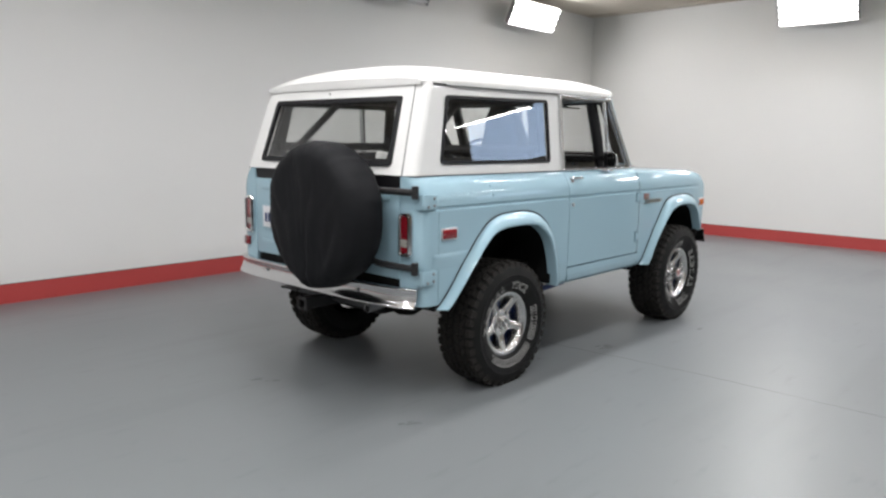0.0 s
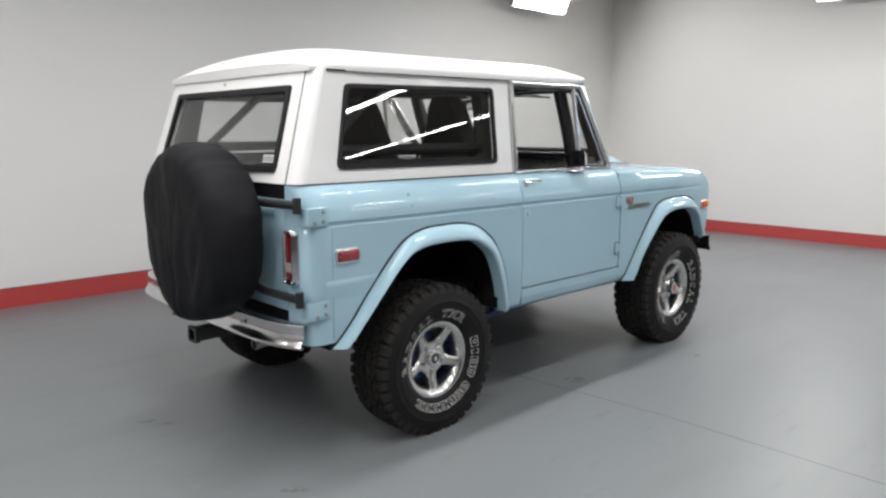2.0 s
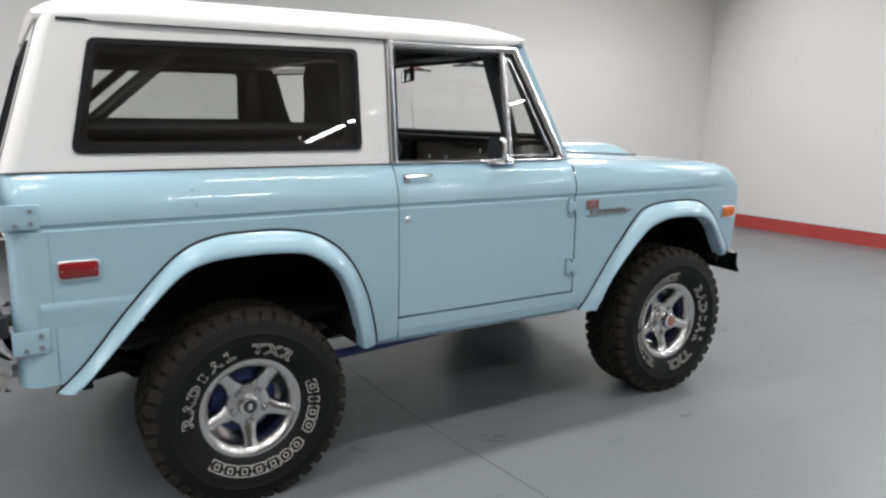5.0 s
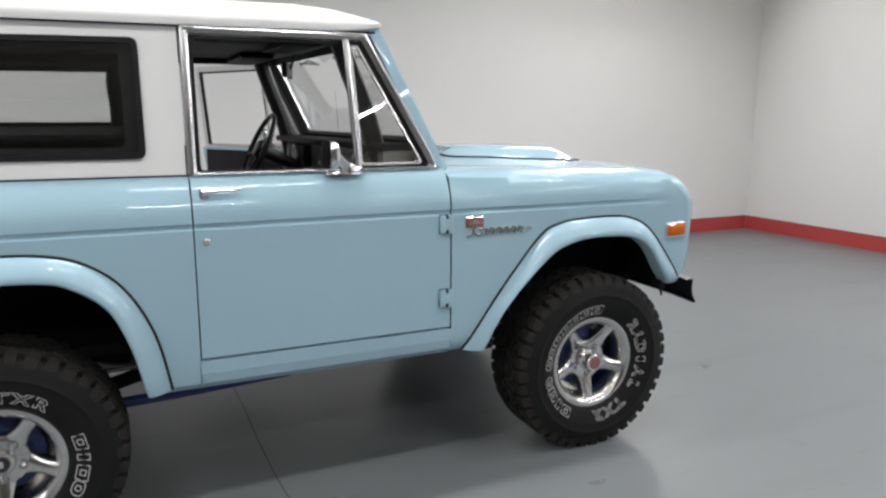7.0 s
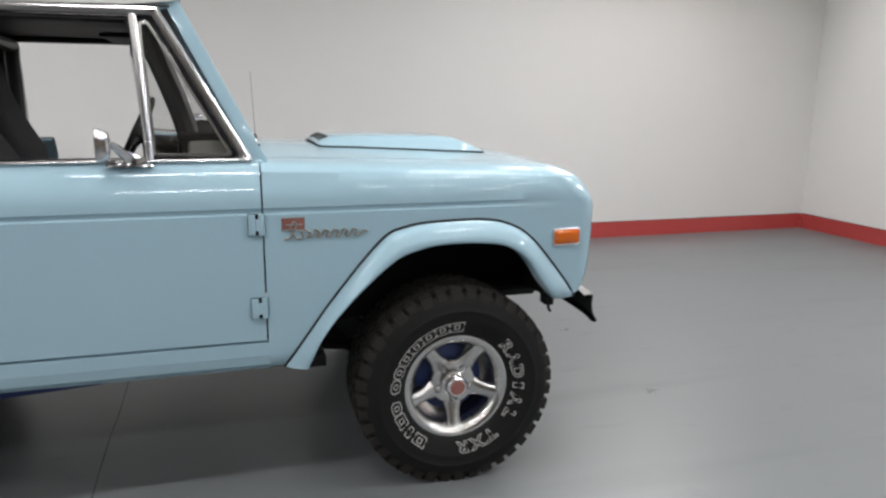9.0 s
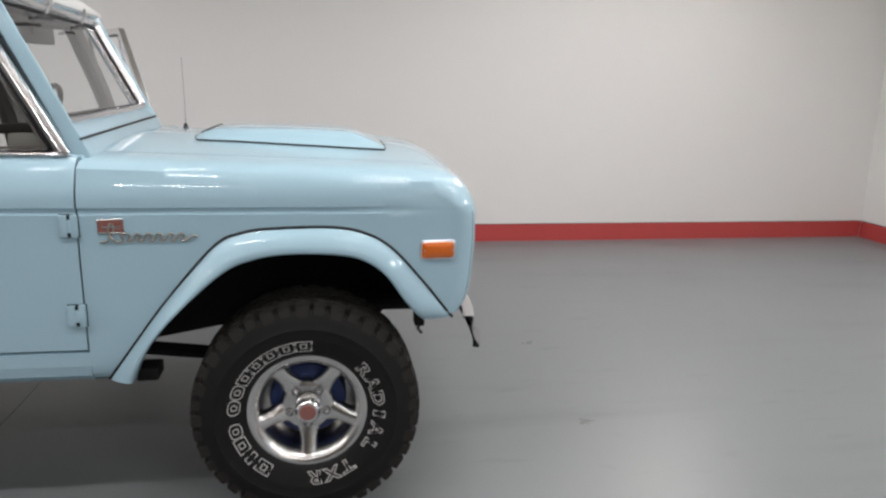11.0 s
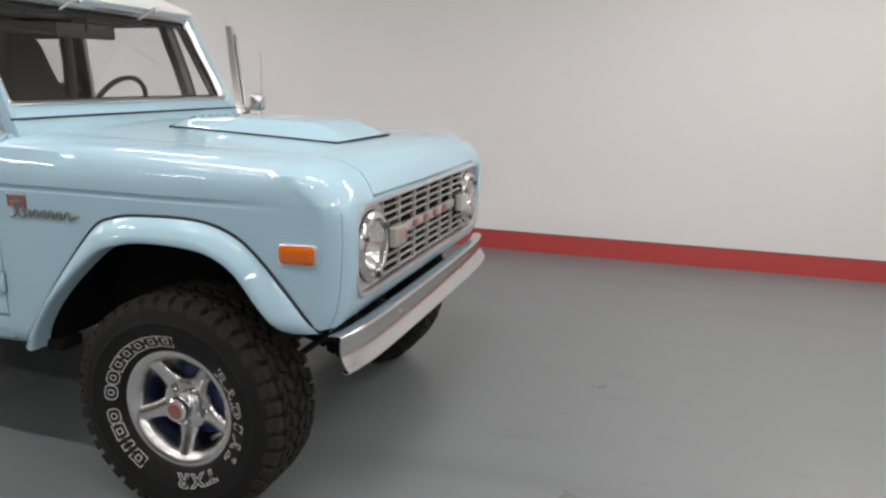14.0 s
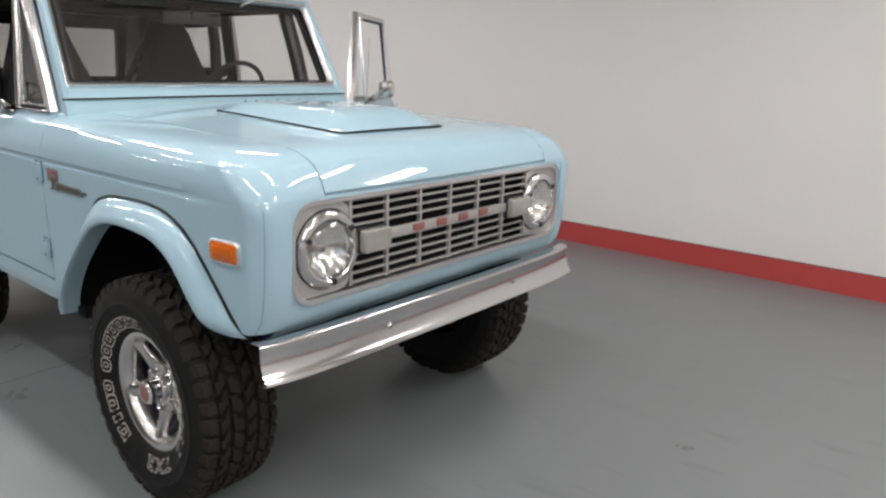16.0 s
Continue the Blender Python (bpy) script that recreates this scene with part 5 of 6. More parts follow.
def tread_mesh():
    """Staggered, stepped tread blocks round the tyre, with shoulder lugs."""
    verts, faces = [], []
    rnd = random.Random(5)

    def block(pts, r_low):
        """A raised block from (angle, across) corners, drawn in a little at the top."""
        n, base = len(pts), len(verts)
        ca, ch = sum(p[0] for p in pts) / n, sum(p[1] for p in pts) / n
        drop = rnd.uniform(0, 0.0012)
        for top in (0, 1):
            k = 0.90 if top else 1.0
            for a, h in pts:
                a, h = ca + (a - ca) * k, ch + (h - ch) * k
                r = crown_r(h) - drop if top else min(r_low, crown_r(h) - 0.008)
                verts.append((r * math.cos(a), h, r * math.sin(a)))
        faces.append([base + n + i for i in range(n)])
        for i in range(n):
            j = (i + 1) % n
            faces.append([base + i, base + j, base + n + j, base + n + i])

    count = 40
    step = 2 * math.pi / count
    # centre rows: stepped blocks whose long side runs aslant, each row half a block on from the last
    for row, (h, half, off, lean) in enumerate(((-0.074, 0.0170, 0.0, 0.30), (-0.026, 0.0175, 0.52, -0.22), (0.026, 0.0175, 0.10, 0.22), (0.074, 0.0170, 0.61, -0.30))):
        for k in range(count):
            pitch = step * (1.0 + 0.07 * math.sin(k * 2.4 + row))
            a = (k + off) * step + rnd.uniform(-0.04, 0.04) * step
            w = 0.375 * pitch * rnd.uniform(0.92, 1.05)
            jog = 0.30 * w * (1 if row % 2 else -1)
            lo, hi = h - half * rnd.uniform(0.92, 1.06), h + half * rnd.uniform(0.92, 1.06)
            mid = h + half * rnd.uniform(-0.25, 0.25)
            sk = lean * step
            block([(a - w - sk, lo), (a + w * 0.86 - sk, lo - 0.002), (a + w + jog * 0.4 - sk, mid - 0.003), (a + w + jog + sk * 0.6, mid + 0.003), (a + w + jog + sk, hi), (a - w * 0.8 + jog + sk, hi + 0.002), (a - w + jog + sk * 0.5, mid + 0.003), (a - w - sk * 0.2, mid - 0.003)], 0.402)
    # shoulder blocks that carry on down the sidewall as lugs
    for s in (-1, 1):
        for k in range(count):
            long_ = k % 2
            a = (k + (0.25 if s > 0 else 0.85)) * step + rnd.uniform(-0.03, 0.03) * step
            w = step * (0.40 if long_ else 0.34)
            block([(a - w, s * 0.099), (a - w * 0.2, s * (0.103 if long_ else 0.097)), (a + w, s * 0.100), (a + w * 1.02, s * 0.118), (a + w * 0.92, s * 0.1325), (a - w * 0.92, s * 0.1325), (a - w * 1.04, s * 0.115)], 0.396)
            base = len(verts)
            end = 0.371 if long_ else 0.380
            for r, h, q in ((crown_r(0.1305) - 0.002, 0.1300, 0.84), (0.3910, 0.1345, 0.86), (end, 0.1425 if long_ else 0.1395, 0.78)):
                for u in (-1, 1):
                    verts.append((r * math.cos(a + w * q * u), s * h, r * math.sin(a + w * q * u)))
            for r, h in ((0.394, 0.122), (0.384, 0.130), (end - 0.003, 0.1385 if long_ else 0.1350)):
                for u in (-1, 1):
                    verts.append((r * math.cos(a + w * u), s * h, r * math.sin(a + w * u)))
            for q in range(2):
                o = base + 2 * q
                faces.append([o, o + 1, o + 3, o + 2])
                faces.append([o, o + 2, o + 8, o + 6])
                faces.append([o + 1, o + 7, o + 9, o + 3])
            faces.append([base, base + 6, base + 7, base + 1])
            faces.append([base + 4, base + 5, base + 11, base + 10])
    me = bpy.data.meshes.new("tread")
    me.from_pydata(verts, [], faces)
    bm = bmesh.new()
    bm.from_mesh(me)
    bmesh.ops.recalc_face_normals(bm, faces=bm.faces)
    bm.to_mesh(me)
    bm.free()
    return me


def rim_mesh():
    bm = bmesh.new()
    # broad rounded lip and deep barrel
    lathe(bm, [(0.209, -0.106), (0.2145, -0.117), (0.2150, -0.125), (0.2115, -0.1300), (0.205, -0.1315), (0.197, -0.1295), (0.188, -0.1240), (0.180, -0.1165), (0.174, -0.108), (0.170, -0.098), (0.168, -0.085), (0.166, -0.05), (0.162, 0.12)], 80)
    # hub disc that the spokes grow out of
    lathe(bm, [(0.0, -0.0870), (0.060, -0.0870), (0.080, -0.0865), (0.088, -0.0840), (0.0935, -0.0770), (0.096, -0.060), (0.096, -0.035)], 56)
    return bm


def spoke_bm(k):
    """One of five full, rounded spokes, wide at the hub, running out into the lip."""
    a0 = radians(-90 + 72 * k)
    ca, sa = math.cos(a0), math.sin(a0)
    bm = bmesh.new()
    rows = []
    for i in range(15):
        t = i / 14
        r = 0.034 + (0.183 - 0.034) * t
        w = lerp([(0, 0.034), (0.22, 0.046), (0.34, 0.041), (0.46, 0.034), (0.58, 0.0295), (0.72, 0.0275), (0.84, 0.0275), (0.93, 0.031), (1.0, 0.037)], t)
        yo = lerp([(0, -0.0820), (0.25, -0.0845), (0.5, -0.0935), (0.8, -0.1075), (1.0, -0.1180)], t)
        row = []
        for j in range(13):
            g = math.pi * j / 12
            u, v = -math.cos(g), math.sin(g)
            row.append((r * ca - w * u * sa, yo + 0.020 * (1 - v ** 0.7), r * sa + w * u * ca))
        row = [(row[0][0], row[0][1] + 0.035, row[0][2])] + row + [(row[-1][0], row[-1][1] + 0.035, row[-1][2])]
        rows.append(row)
    grid(bm, rows)
    return bm


def glyph_mesh(letter):
    """One letter as a raised outline, in the built-in font."""
    cu = bpy.data.curves.new("glyph", "FONT")
    cu.body, cu.size, cu.align_x, cu.fill_mode, cu.bevel_depth, cu.bevel_resolution, cu.resolution_u = letter, 1.0, "CENTER", "NONE", 0.034, 0, 3
    cu.offset = 0.03
    ob = bpy.data.objects.new("glyph", cu)
    scene.collection.objects.link(ob)
    dg = bpy.context.evaluated_depsgraph_get()
    me = bpy.data.meshes.new_from_object(ob.evaluated_get(dg))
    bpy.data.objects.remove(ob)
    return me


GLYPHS = {c: glyph_mesh(c) for c in "RADILTX"}


def lettering(text, mid, step, plain):
    """A word round the sidewall; plain words become outlined blocks."""
    bm = bmesh.new()
    size = 0.060
    for i, c in enumerate(text):
        a = radians(mid + step * ((len(text) - 1) / 2 - i))
        if plain or c == "I":
            g = bmesh.new()
            w = 0.14 if c == "I" else 0.36
            line = rounded([(-w, 0.0), (w, 0.0), (w, 0.68), (-w, 0.68)], 0.30 if c in "COD" else 0.04, 4)
            tube(g, [(q[0], q[1], 0) for q in line], 0.034, 4, True)
            if w > 0.2:
                tube(g, [(q[0] * 0.36, 0.34 + (q[1] - 0.34) * 0.45, 0) for q in line], 0.034, 4, True)
            me = bpy.data.meshes.new("block")
            g.to_mesh(me)
            g.free()
        else:
            me = GLYPHS[c]
        n0 = len(bm.verts)
        bm.from_mesh(me)
        bm.verts.ensure_lookup_table()
        for v in bm.verts[n0:]:
            u, w = v.co.x * size * 1.28, (v.co.y - 0.34) * size
            r = 0.261 + w
            ang = a - u / 0.261
            v.co = Vector((r * math.cos(ang), -(lerp(SIDEWALL, r) + 0.0004 + v.co.z * size * 0.45), r * math.sin(ang)))
    return bm


TYRE_ME, TREAD_ME = tyre_mesh(), tread_mesh()
cache = {}


def cached(key, make, mat, sharp=32):
    if key not in cache:
        bm = make()
        if key != "letters":
            bmesh.ops.recalc_face_normals(bm, faces=bm.faces)
        me = bpy.data.meshes.new(key)
        bm.to_mesh(me)
        bm.free()
        cache[key] = me
    return cache[key], mat, sharp


def wheel(x, y, turned, spin, front, z=WHEEL_Z, size=1.0, wide=1.0):
    """A wheel whose outer face looks to the right side of the car, or the left when turned; spin rolls the tyre on its rim."""
    def add(name, key, make, mat, parent, label="", sharp=32):
        me, mat, sharp = cached(key, make, mat, sharp)
        return mesh_part(name, me, mat, parent, label, sharp)
    # the rim sits DEEP inside the bulge of the tyre
    rim = add("wheel", "rim", rim_mesh, ALLOY, car, "polished five-spoke alloy wheel with off-road tyre")
    tyre = mesh_part("tyre", TYRE_ME, RUBBER, rim, "black tyre with white outlined sidewall marks", 40)
    tread = tagged(mesh_part("tread", TREAD_ME, TREAD, tyre, "chunky worn tread blocks", 20), kind="stuff")
    words = (("RADIAL", 145, 14.0, False), ("TXR", 70, 13.8, False), ("WILD", -7, 13.0, True), ("COUNTRY", -87, 13.4, True))
    for text, mid, step, plain in words:
        for i, c in enumerate(text):
            at = mid + step * ((len(text) - 1) / 2 - i)
            add("sidewall_mark", "mark %.1f" % at, lambda: lettering(c, at, step, plain), LETTER, tyre, "", 0)
    tyre.matrix_basis = pose(0, -DEEP, 0, 0, spin, 0) @ Matrix.Scale(1 / wide, 4)
    for k in range(5):
        add("spoke", "spoke %d" % k, lambda: spoke_bm(k), ALLOY, rim, "", 60)
    for k in range(5):
        a = radians(-90 + 72 * k)
        p = (0.068 * math.cos(a), -0.0105, 0.068 * math.sin(a))
        add("lug_seat", "seat %d" % k, lambda: lathed([(0.0165, -0.0700), (0.0165, -0.0765), (0.0125, -0.0765), (0.012, -0.070)], 16, p), GASKET, rim)
        add("lug_nut", "nut %d" % k, lambda: lathed([(0, -0.094), (0.005, -0.094), (0.008, -0.088), (0.0095, -0.070)], 6, p), CHROME, rim)
    add("brake_drum", "drum", lambda: lathed([(0.0, -0.042), (0.09, -0.042), (0.10, -0.030), (0.135, -0.022), (0.140, -0.012), (0.140, 0.05), (0.12, 0.07)], 40), DRUM, rim, "blue painted brake drum")
    if front:
        hub = add("locking_hub", "hub", lambda: lathed([(0.046, -0.078), (0.046, -0.095), (0.040, -0.10), (0.038, -0.125), (0.042, -0.127), (0.042, -0.140), (0.036, -0.146), (0.030, -0.146)], 32), CHROME, rim, "chrome locking hub with red face")
        add("hub_face", "hubface", lambda: lathed([(0.030, -0.145), (0.026, -0.148), (0, -0.149)], 28), RED_BADGE, hub, "faded red hub face")
        add("hub_ring", "hubring", lambda: lathed([(0.041, -0.126), (0.0445, -0.130), (0.0445, -0.136), (0.041, -0.140)], 28), BLACK, hub)
    else:
        hub = add("centre_cap", "cap", lambda: lathed([(0.046, -0.078), (0.046, -0.100), (0.043, -0.108), (0.036, -0.111), (0.030, -0.110), (0.028, -0.107), (0.0, -0.107)], 32), ALLOY, rim, "round centre cap")
        add("cap_badge", "capbadge", lambda: lathed([(0.027, -0.107), (0.025, -0.1105), (0.0, -0.111)], 28), BLACK, hub, "dark badge")
        add("cap_ornament", "ornament", lambda: boxed((-0.009, -0.113, -0.013), (0.009, -0.1105, 0.013), 0.002), CHROME, hub)
    add("valve", "valve", lambda: tubed([(0.13, -0.085, -0.125), (0.125, -0.112, -0.118)], 0.004, 6), GASKET, rim)
    rim.matrix_basis = pose(x, y + (-DEEP if turned else DEEP), z, 0, 0, 180 if turned else 0) @ Matrix.Scale(size * wide, 4)
    return rim


wheel(AX_R + 0.004, -0.766, False, 0, False, 0.378, 0.942)
wheel(AX_F + 0.006, -0.776, False, 141, True, 0.402, 0.978, 1.03)
wheel(AX_R, 0.745, True, 40, False, 0.384, 0.955)
wheel(AX_F, 0.745, True, 75, True, 0.398, 0.985)

# ---- underbody ----
for s in (-1, 1):
    part("frame_rail", tubed([(-0.64, s * 0.42, 0.60), (-0.2, s * 0.42, 0.68), (0.35, s * 0.42, 0.66), (0.7, s * 0.40, 0.56), (1.6, s * 0.40, 0.56), (2.0, s * 0.38, 0.64), (2.6, s * 0.38, 0.66), (2.92, s * 0.38, 0.66)], 0.05, 4), UNDER, car)
    part("shock_absorber", tubed([(AX_R - 0.10, s * 0.48, 0.36), (AX_R + 0.05, s * 0.44, 0.86)], 0.03, 10), DRUM, car, "blue shock absorber")
    part("leaf_spring", tubed([(-0.54, s * 0.48, 0.62), (-0.25, s * 0.48, 0.50), (0.035, s * 0.50, 0.45), (0.35, s * 0.50, 0.47), (0.66, s * 0.50, 0.55)], 0.028, 6, flat=1.0), UNDER, car)
    part("coil_spring", tubed([(AX_F + 0.06 * math.cos(a), s * 0.43 + 0.06 * math.sin(a), 0.44 + 0.30 * a / (12 * math.pi)) for a in [12 * math.pi * k / 96 for k in range(97)]], 0.009, 6), DRUM, car, "blue coil spring")
    part("radius_arm", tubed([(AX_F - 0.02, s * 0.43, 0.42), (1.75, s * 0.45, 0.50), (1.35, s * 0.46, 0.56)], 0.028, 6), UNDER, car)
    part("body_mount", boxed((1.70, min(s * 0.55, s * 0.80), 0.54), (1.78, max(s * 0.55, s * 0.80), 0.62), 0.006), UNDER, car)
for x, dy in ((AX_R, 0.0), (AX_F, 0.18)):
    part("axle", tubed([(x, -0.66, WHEEL_Z), (x, 0.66, WHEEL_Z)], 0.042, 12), UNDER, car)
    part("differential", lathed([(0.0, -0.14), (0.06, -0.135), (0.11, -0.09), (0.13, 0.0), (0.11, 0.08), (0.05, 0.15), (0.04, 0.20)], 20, (x, dy, WHEEL_Z), "x"), UNDER, car)
part("slider_bar", tubed([(0.15, -0.60, 0.425), (0.60, -0.60, 0.440), (1.05, -0.60, 0.465)], 0.022, 8), DRUM, car, "dark blue traction bar under the sill")
# short bright pipe behind the rear wheel
part("bright_pipe", tubed([(0.28, -0.49, 0.527), (0.52, -0.49, 0.534)], 0.009, 8), BRUSHED, car, "short bright steel pipe")
part("drive_shaft", tubed([(AX_R + 0.15, 0, 0.42), (1.0, 0.05, 0.55)], 0.03, 10), UNDER, car)
part("front_drive_shaft", tubed([(AX_F - 0.15, 0.18, 0.42), (1.3, 0.2, 0.52)], 0.025, 10), UNDER, car)
part("gearbox", boxed((0.95, -0.16, 0.46), (1.6, 0.22, 0.75), 0.04), UNDER, car)
part("engine_block", boxed((1.75, -0.28, 0.52), (2.62, 0.28, 1.10), 0.05), UNDER, car)
part("steering_link", tubed([(AX_F + 0.17, -0.60, 0.42), (AX_F + 0.17, 0.60, 0.42)], 0.014, 8), UNDER, car)
part("fuel_tank", boxed((-0.55, -0.36, 0.44), (-0.16, 0.36, 0.62), 0.03), UNDER, car)
part("muffler", tubed([(0.45, -0.33, 0.50), (0.90, -0.33, 0.50)], [0.075, 0.075], 16), METAL, car)
part("exhaust_pipe", tubed(catmull([(1.7, -0.30, 0.55), (0.95, -0.33, 0.50), (0.40, -0.33, 0.50), (0.2, -0.40, 0.62), (-0.05, -0.42, 0.66), (-0.3, -0.46, 0.58), (-0.80, -0.52, 0.555)], 6), 0.024, 12), METAL, car, "dull steel exhaust pipe")
# small bright strip stands for a glint of light in the wheel arch
part("arch_glint", boxed((2.42, -0.515, 0.842), (2.462, -0.50, 0.849), 0.002), BRUSHED, car, "bright strip for the glint in the wheel arch")
bm = boxed((2.765, -0.86, 0.700), (2.80, -0.80, 0.745), 0.004)
tube(bm, [(2.782, -0.85, 0.71), (2.776, -0.86, 0.690), (2.790, -0.85, 0.672)], 0.006, 6)
part("flare_bracket", bm, UNDER, car)
part("front_flare_bracket", boxed((1.80, -0.86, 0.530), (1.87, -0.76, 0.575), 0.008), UNDER, car)
part("rear_flare_bracket", boxed((-0.60, -0.84, 0.555), (-0.50, -0.70, 0.585), 0.005), UNDER, car)
part("spring_shackle", tubed(catmull([(-0.62, -0.50, 0.60), (-0.60, -0.56, 0.535), (-0.50, -0.60, 0.515), (-0.38, -0.60, 0.53), (-0.30, -0.55, 0.50)], 5), 0.014, 8), UNDER, car)
part("shackle_plate", boxed((-0.58, -0.60, 0.535), (-0.42, -0.50, 0.60), 0.012), UNDER, car)
# dark disc on the closed pipe end, painted for its shaded hollow
part("exhaust_mouth_shade", lathed([(0, -0.001), (0.019, -0.001), (0.021, 0.0)], 16, (-0.8015, -0.5205, 0.5548), "x"), UNDER, car)
part("stabiliser_bar", tubed([(-0.30, -0.44, 0.46), (-0.33, -0.3, 0.44), (-0.33, 0.3, 0.44), (-0.30, 0.44, 0.46)], 0.012, 8), UNDER, car)
bm = boxed((-0.66, -0.70, 0.66), (0.66, 0.70, 0.70), 0.005)
box(bm, (0.60, -0.74, 0.56), (1.66, 0.74, 0.60), 0.005)
box(bm, (1.60, -0.74, 0.58), (1.66, 0.74, 1.26), 0.005)
part("floor_pan", bm, UNDER, car)
part("radiator_support", boxed((2.88, -0.62, 0.72), (2.90, 0.62, 1.12), 0), UNDER, car)
for s in (-1, 1):
    part("inner_fender", boxed((1.7, min(s * 0.49, s * 0.52), 0.68), (2.878, max(s * 0.49, s * 0.52), 1.20), 0), UNDER, car)

# ---- cabin ----
def follow(bm):
    """Sets a part of the dash back on the driver's side, along the screen."""
    for v in bm.verts:
        v.co.x -= 0.040 * (v.co.y + 0.74) / 0.74
    return bm


part("dashboard", follow(boxed((1.42, -0.74, 1.18), (1.57, 0.74, 1.375), 0.025)), material("grey_dashboard", (0.20, 0.20, 0.18), 0.5, grain=0.08, scale=60), car)
part("dash_pad", follow(boxed((1.385, -0.735, 1.365), (1.56, 0.735, 1.398), 0.014)), TRIM, car)
part("instrument_panel", boxed((1.330, 0.18, 1.25), (1.39, 0.52, 1.36), 0.01), TRIM, car, "black instrument panel")
bm = bmesh.new()
lathe(bm, [(0.0, -0.006), (0.048, -0.006), (0.054, -0.010), (0.058, 0.0)], 28, (1.330, 0.35, 1.305), "x")
part("speedometer", bm, BRUSHED, car, "round speedometer with bright rim")
part("dial", lathed([(0.0, -0.008), (0.046, -0.008)], 28, (1.330, 0.35, 1.305), "x"), BLACK, car)
part("glove_box", boxed((1.406, -0.62, 1.235), (1.42, -0.25, 1.35), 0.006), material("olive_dash_panel", (0.16, 0.155, 0.125), 0.5, grain=0.1, scale=50), car)
part("glove_box_latch", lathed([(0, -0.014), (0.012, -0.013), (0.014, 0.0)], 14, (1.406, -0.435, 1.33), "x"), CHROME, car)
part("radio", boxed((1.40, -0.15, 1.245), (1.42, 0.08, 1.315), 0.006), TRIM, car)
part("grab_bar", tubed([(1.40, -0.60, 1.355), (1.365, -0.58, 1.362), (1.365, -0.22, 1.362), (1.40, -0.20, 1.355)], 0.009, 8), BLACK, car)
for y in (-0.12, 0.05, 0.22, 0.47):
    part("dash_knob", lathed([(0, -0.028), (0.011, -0.027), (0.013, -0.02), (0.012, 0.0)], 12, (1.40, y, 1.28), "x"), BRUSHED, car)
part("gear_lever", tubed([(1.15, 0.02, 0.80), (1.13, 0.02, 1.10), (1.12, 0.03, 1.16)], [0.01, 0.009, 0.02], 8), BLACK, car)


def seat(y, foot, lean):
    """A high-back bucket seat; foot is where its backrest starts, lean how far that tips to the rear."""
    bm = bmesh.new()
    box(bm, (foot - 0.05, y - 0.25, 0.84), (foot + 0.42, y + 0.25, 1.00), 0.05)
    ob = part("seat", bm, CLOTH, car, "charcoal high-back bucket seat", 50)
    bm = bmesh.new()
    rows = []
    for k in range(13):
        t = k / 12
        z = 0.95 + 0.775 * t
        w = lerp([(0, 0.235), (0.35, 0.235), (0.55, 0.208), (0.70, 0.170), (0.88, 0.122), (0.96, 0.110), (1.0, 0.085)], t)
        d = lerp([(0, 0.16), (0.42, 0.15), (0.58, 0.10), (0.7, 0.072), (0.95, 0.062), (1.0, 0.045)], t)
        x = foot - lean * t
        rows.append([Vector((x + d * q[0], y + w * q[1], z)) for q in rounded([(-1, -1), (1, -1), (1, 1), (-1, 1)], 0.45)])
    grid(bm, rows, closed=True, cap=True)
    part("backrest", bm, CLOTH, ob, "", 50)
    part("seat_base", boxed((foot, y - 0.2, 0.60), (foot + 0.37, y + 0.2, 0.85), 0.01), UNDER, ob)


seat(-0.40, 0.68, 0.14)
seat(0.335, 0.60, 0.10)
bench = part("rear_bench", boxed((-0.30, -0.45, 0.90), (0.10, 0.45, 1.05), 0.05), CLOTH, car, "charcoal rear bench", 50)
part("backrest", boxed((-0.42, -0.45, 1.0), (-0.30, 0.45, 1.36), 0.04), CLOTH, bench, "", 50)
# steering wheel on the left
tilt = pose(1.135, 0.345, 1.34, 0, -64, 0)
bm = tubed([(0.185 * math.cos(2 * math.pi * k / 40), 0.185 * math.sin(2 * math.pi * k / 40), 0) for k in range(40)], 0.013, 8, True)
bmesh.ops.transform(bm, matrix=tilt, verts=bm.verts)
sw = part("steering_wheel", bm, BLACK, car, "black steering wheel")
bm = bmesh.new()
for a in (105, 180, 255):
    tube(bm, [(0, 0, -0.02), (0.18 * math.cos(radians(a)), 0.18 * math.sin(radians(a)), 0)], 0.011, 6)
lathe(bm, [(0.05, -0.03), (0.05, 0.0), (0.04, 0.012), (0, 0.014)], 20, axis="z")
bmesh.ops.transform(bm, matrix=tilt, verts=bm.verts)
part("spokes", bm, BLACK, sw)
part("column", tubed([tilt @ Vector((0, 0, -0.03)), tilt @ Vector((0, 0, -0.34))], 0.032, 12), BLACK, sw)
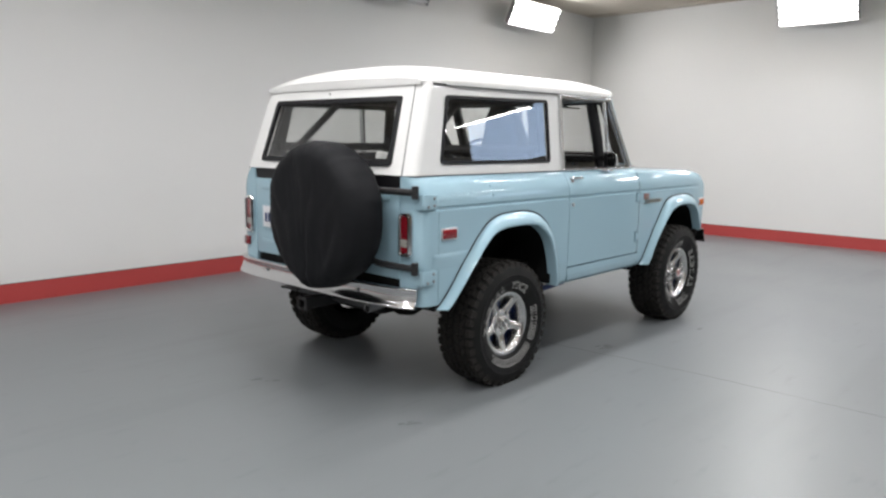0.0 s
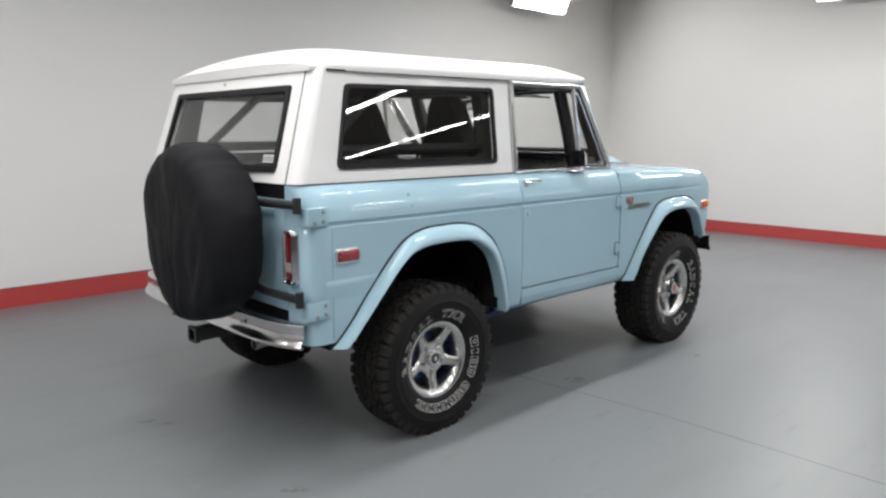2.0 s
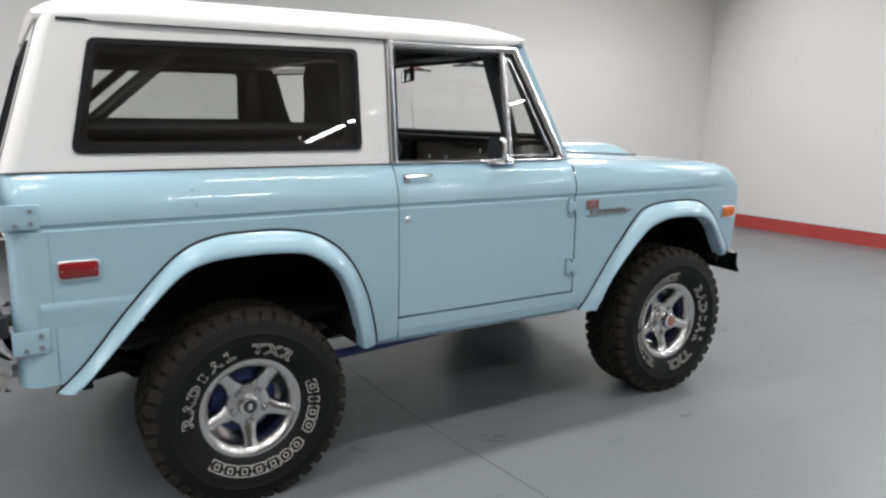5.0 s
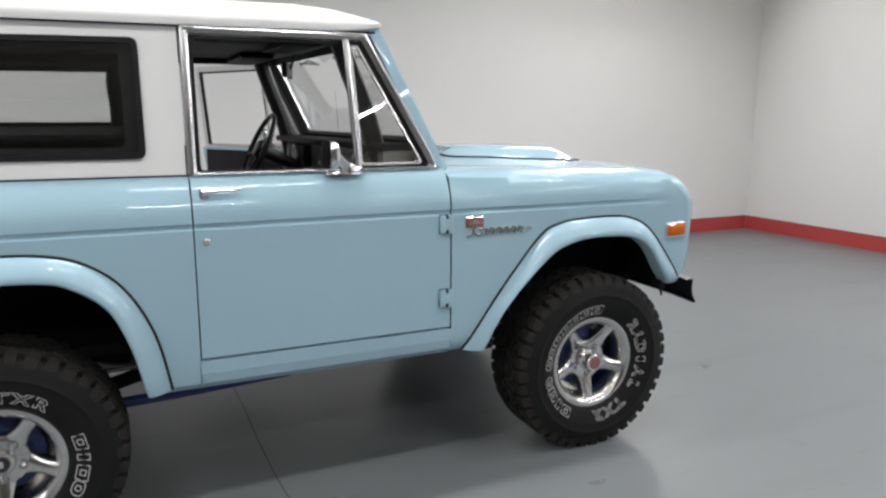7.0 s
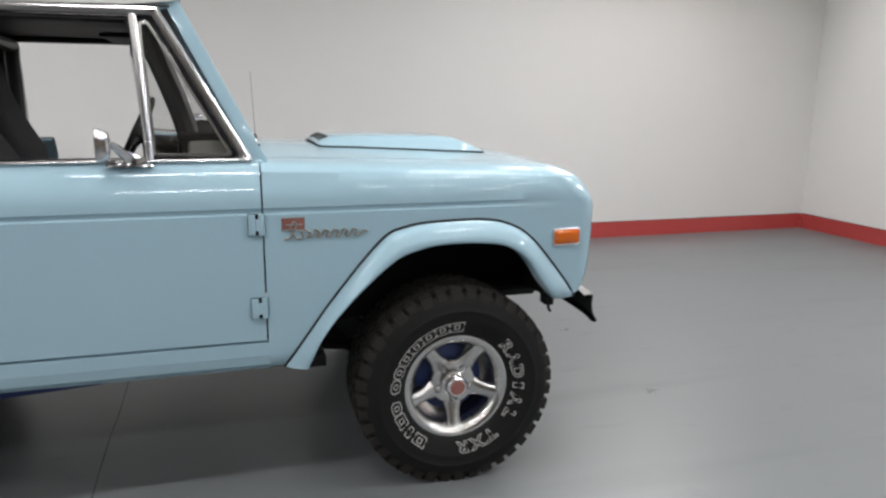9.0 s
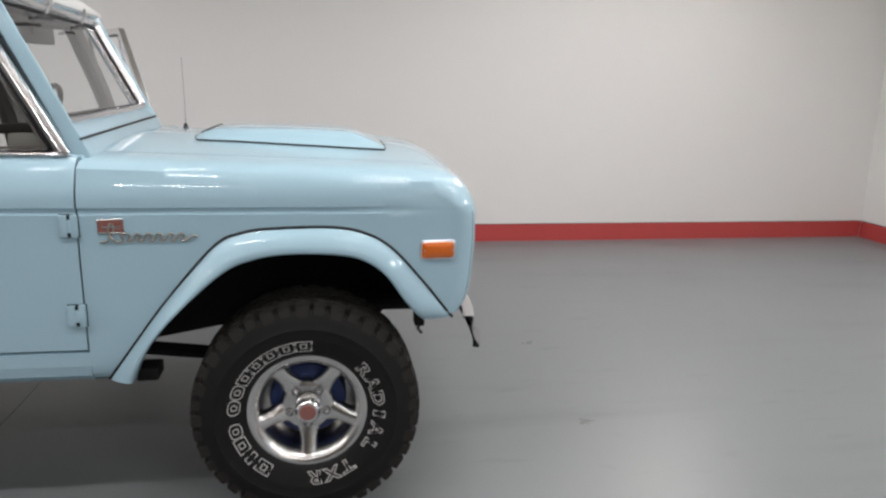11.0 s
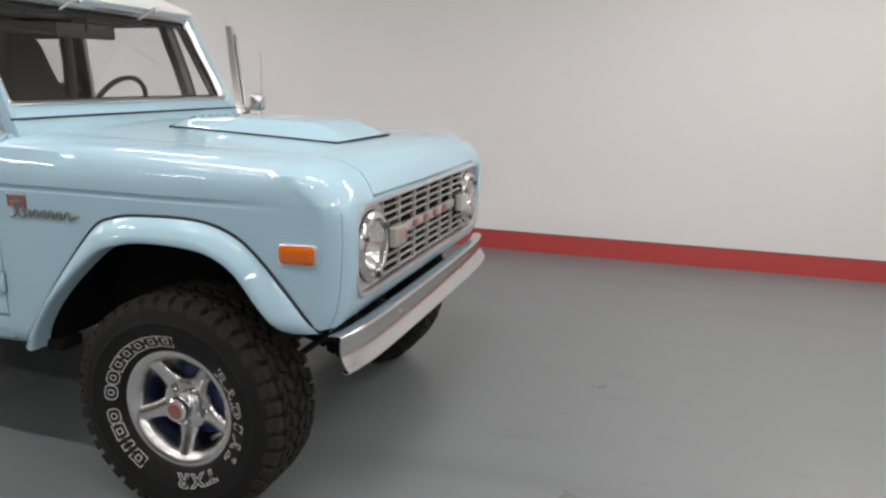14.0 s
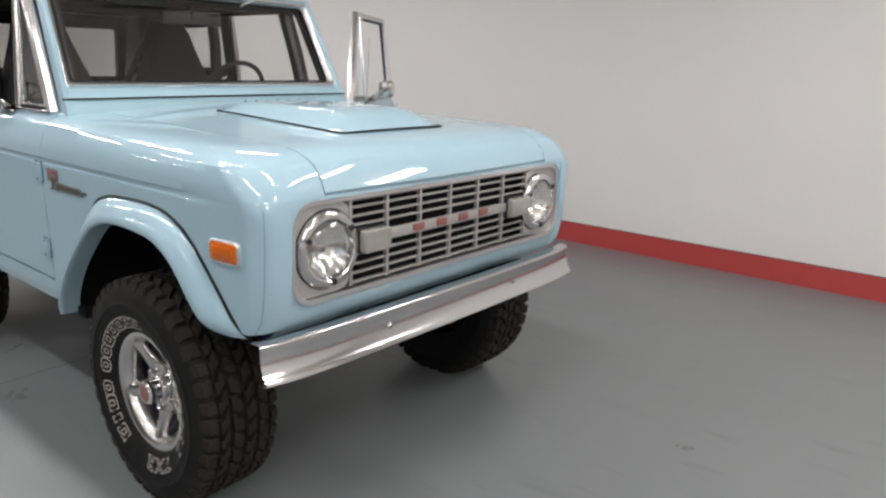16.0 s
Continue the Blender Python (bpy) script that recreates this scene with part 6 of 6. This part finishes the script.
# roll cage
cage = part("roll_cage", tubed(catmull([(0.575, -0.64, 0.70), (0.575, -0.64, 1.35), (0.575, -0.62, 1.68), (0.575, -0.50, 1.765), (0.575, 0.50, 1.765), (0.573, 0.60, 1.68), (0.573, 0.605, 1.35), (0.573, 0.605, 0.70)], 5), 0.034, 10), BLACK, car, "black tubular roll cage")
for s in (-1, 1):
    part("brace", tubed([(-0.08, s * 0.58, 1.765), (-0.62, s * 0.60, 1.29)], 0.024, 10), BLACK, cage)
    part("roof_rail", tubed([(0.575, s * 0.60, 1.788), (1.25 - 0.035 * (s + 1), s * 0.655, 1.792)], 0.017, 8), BLACK, cage)
    part("front_leg", tubed(catmull([(x - 0.032 * (s + 1), s * y, z) for x, y, z in ((1.285, 0.640, 1.795), (1.320, 0.644, 1.69), (1.372, 0.646, 1.55), (1.415, 0.648, 1.41), (1.455, 0.67, 1.20), (1.50, 0.67, 0.75))], 4), 0.040, 10), BLACK, cage)
    part("top_bar", tubed([(0.575, s * 0.55, 1.765), (-0.10, s * 0.58, 1.765)], 0.024, 10), BLACK, cage)
    part("side_bar", tubed([(0.575, s * 0.655, 1.442), (-0.55, s * 0.665, 1.442)], 0.03, 10), TRIM, cage)
part("cross_bar", tubed([(1.24, -0.62, 1.79), (1.17, 0.62, 1.79)], 0.014, 10), BLACK, cage)
rv = part("rear_view_mirror", boxed((1.278, -0.085, 1.682), (1.303, 0.20, 1.750), 0.012), BLACK, car, "black rear-view mirror")
part("mirror_glass", boxed((1.275, -0.075, 1.689), (1.278, 0.19, 1.743), 0.001), MIRROR, rv)
rv.matrix_basis = pose(1.235, 0.0575, 1.716, 0, 0, -18) @ pose(-1.29, -0.0575, -1.716)
part("stem", tubed([(1.30, 0.06, 1.72), (1.335, 0.05, 1.80)], 0.008, 6), BLACK, rv)
for y in (-0.36, 0.36):
    part("sun_visor", boxed((1.06 - 0.07 * y, y - 0.22, 1.777), (1.23 - 0.07 * y, y + 0.22, 1.793), 0.006), TRIM, car)
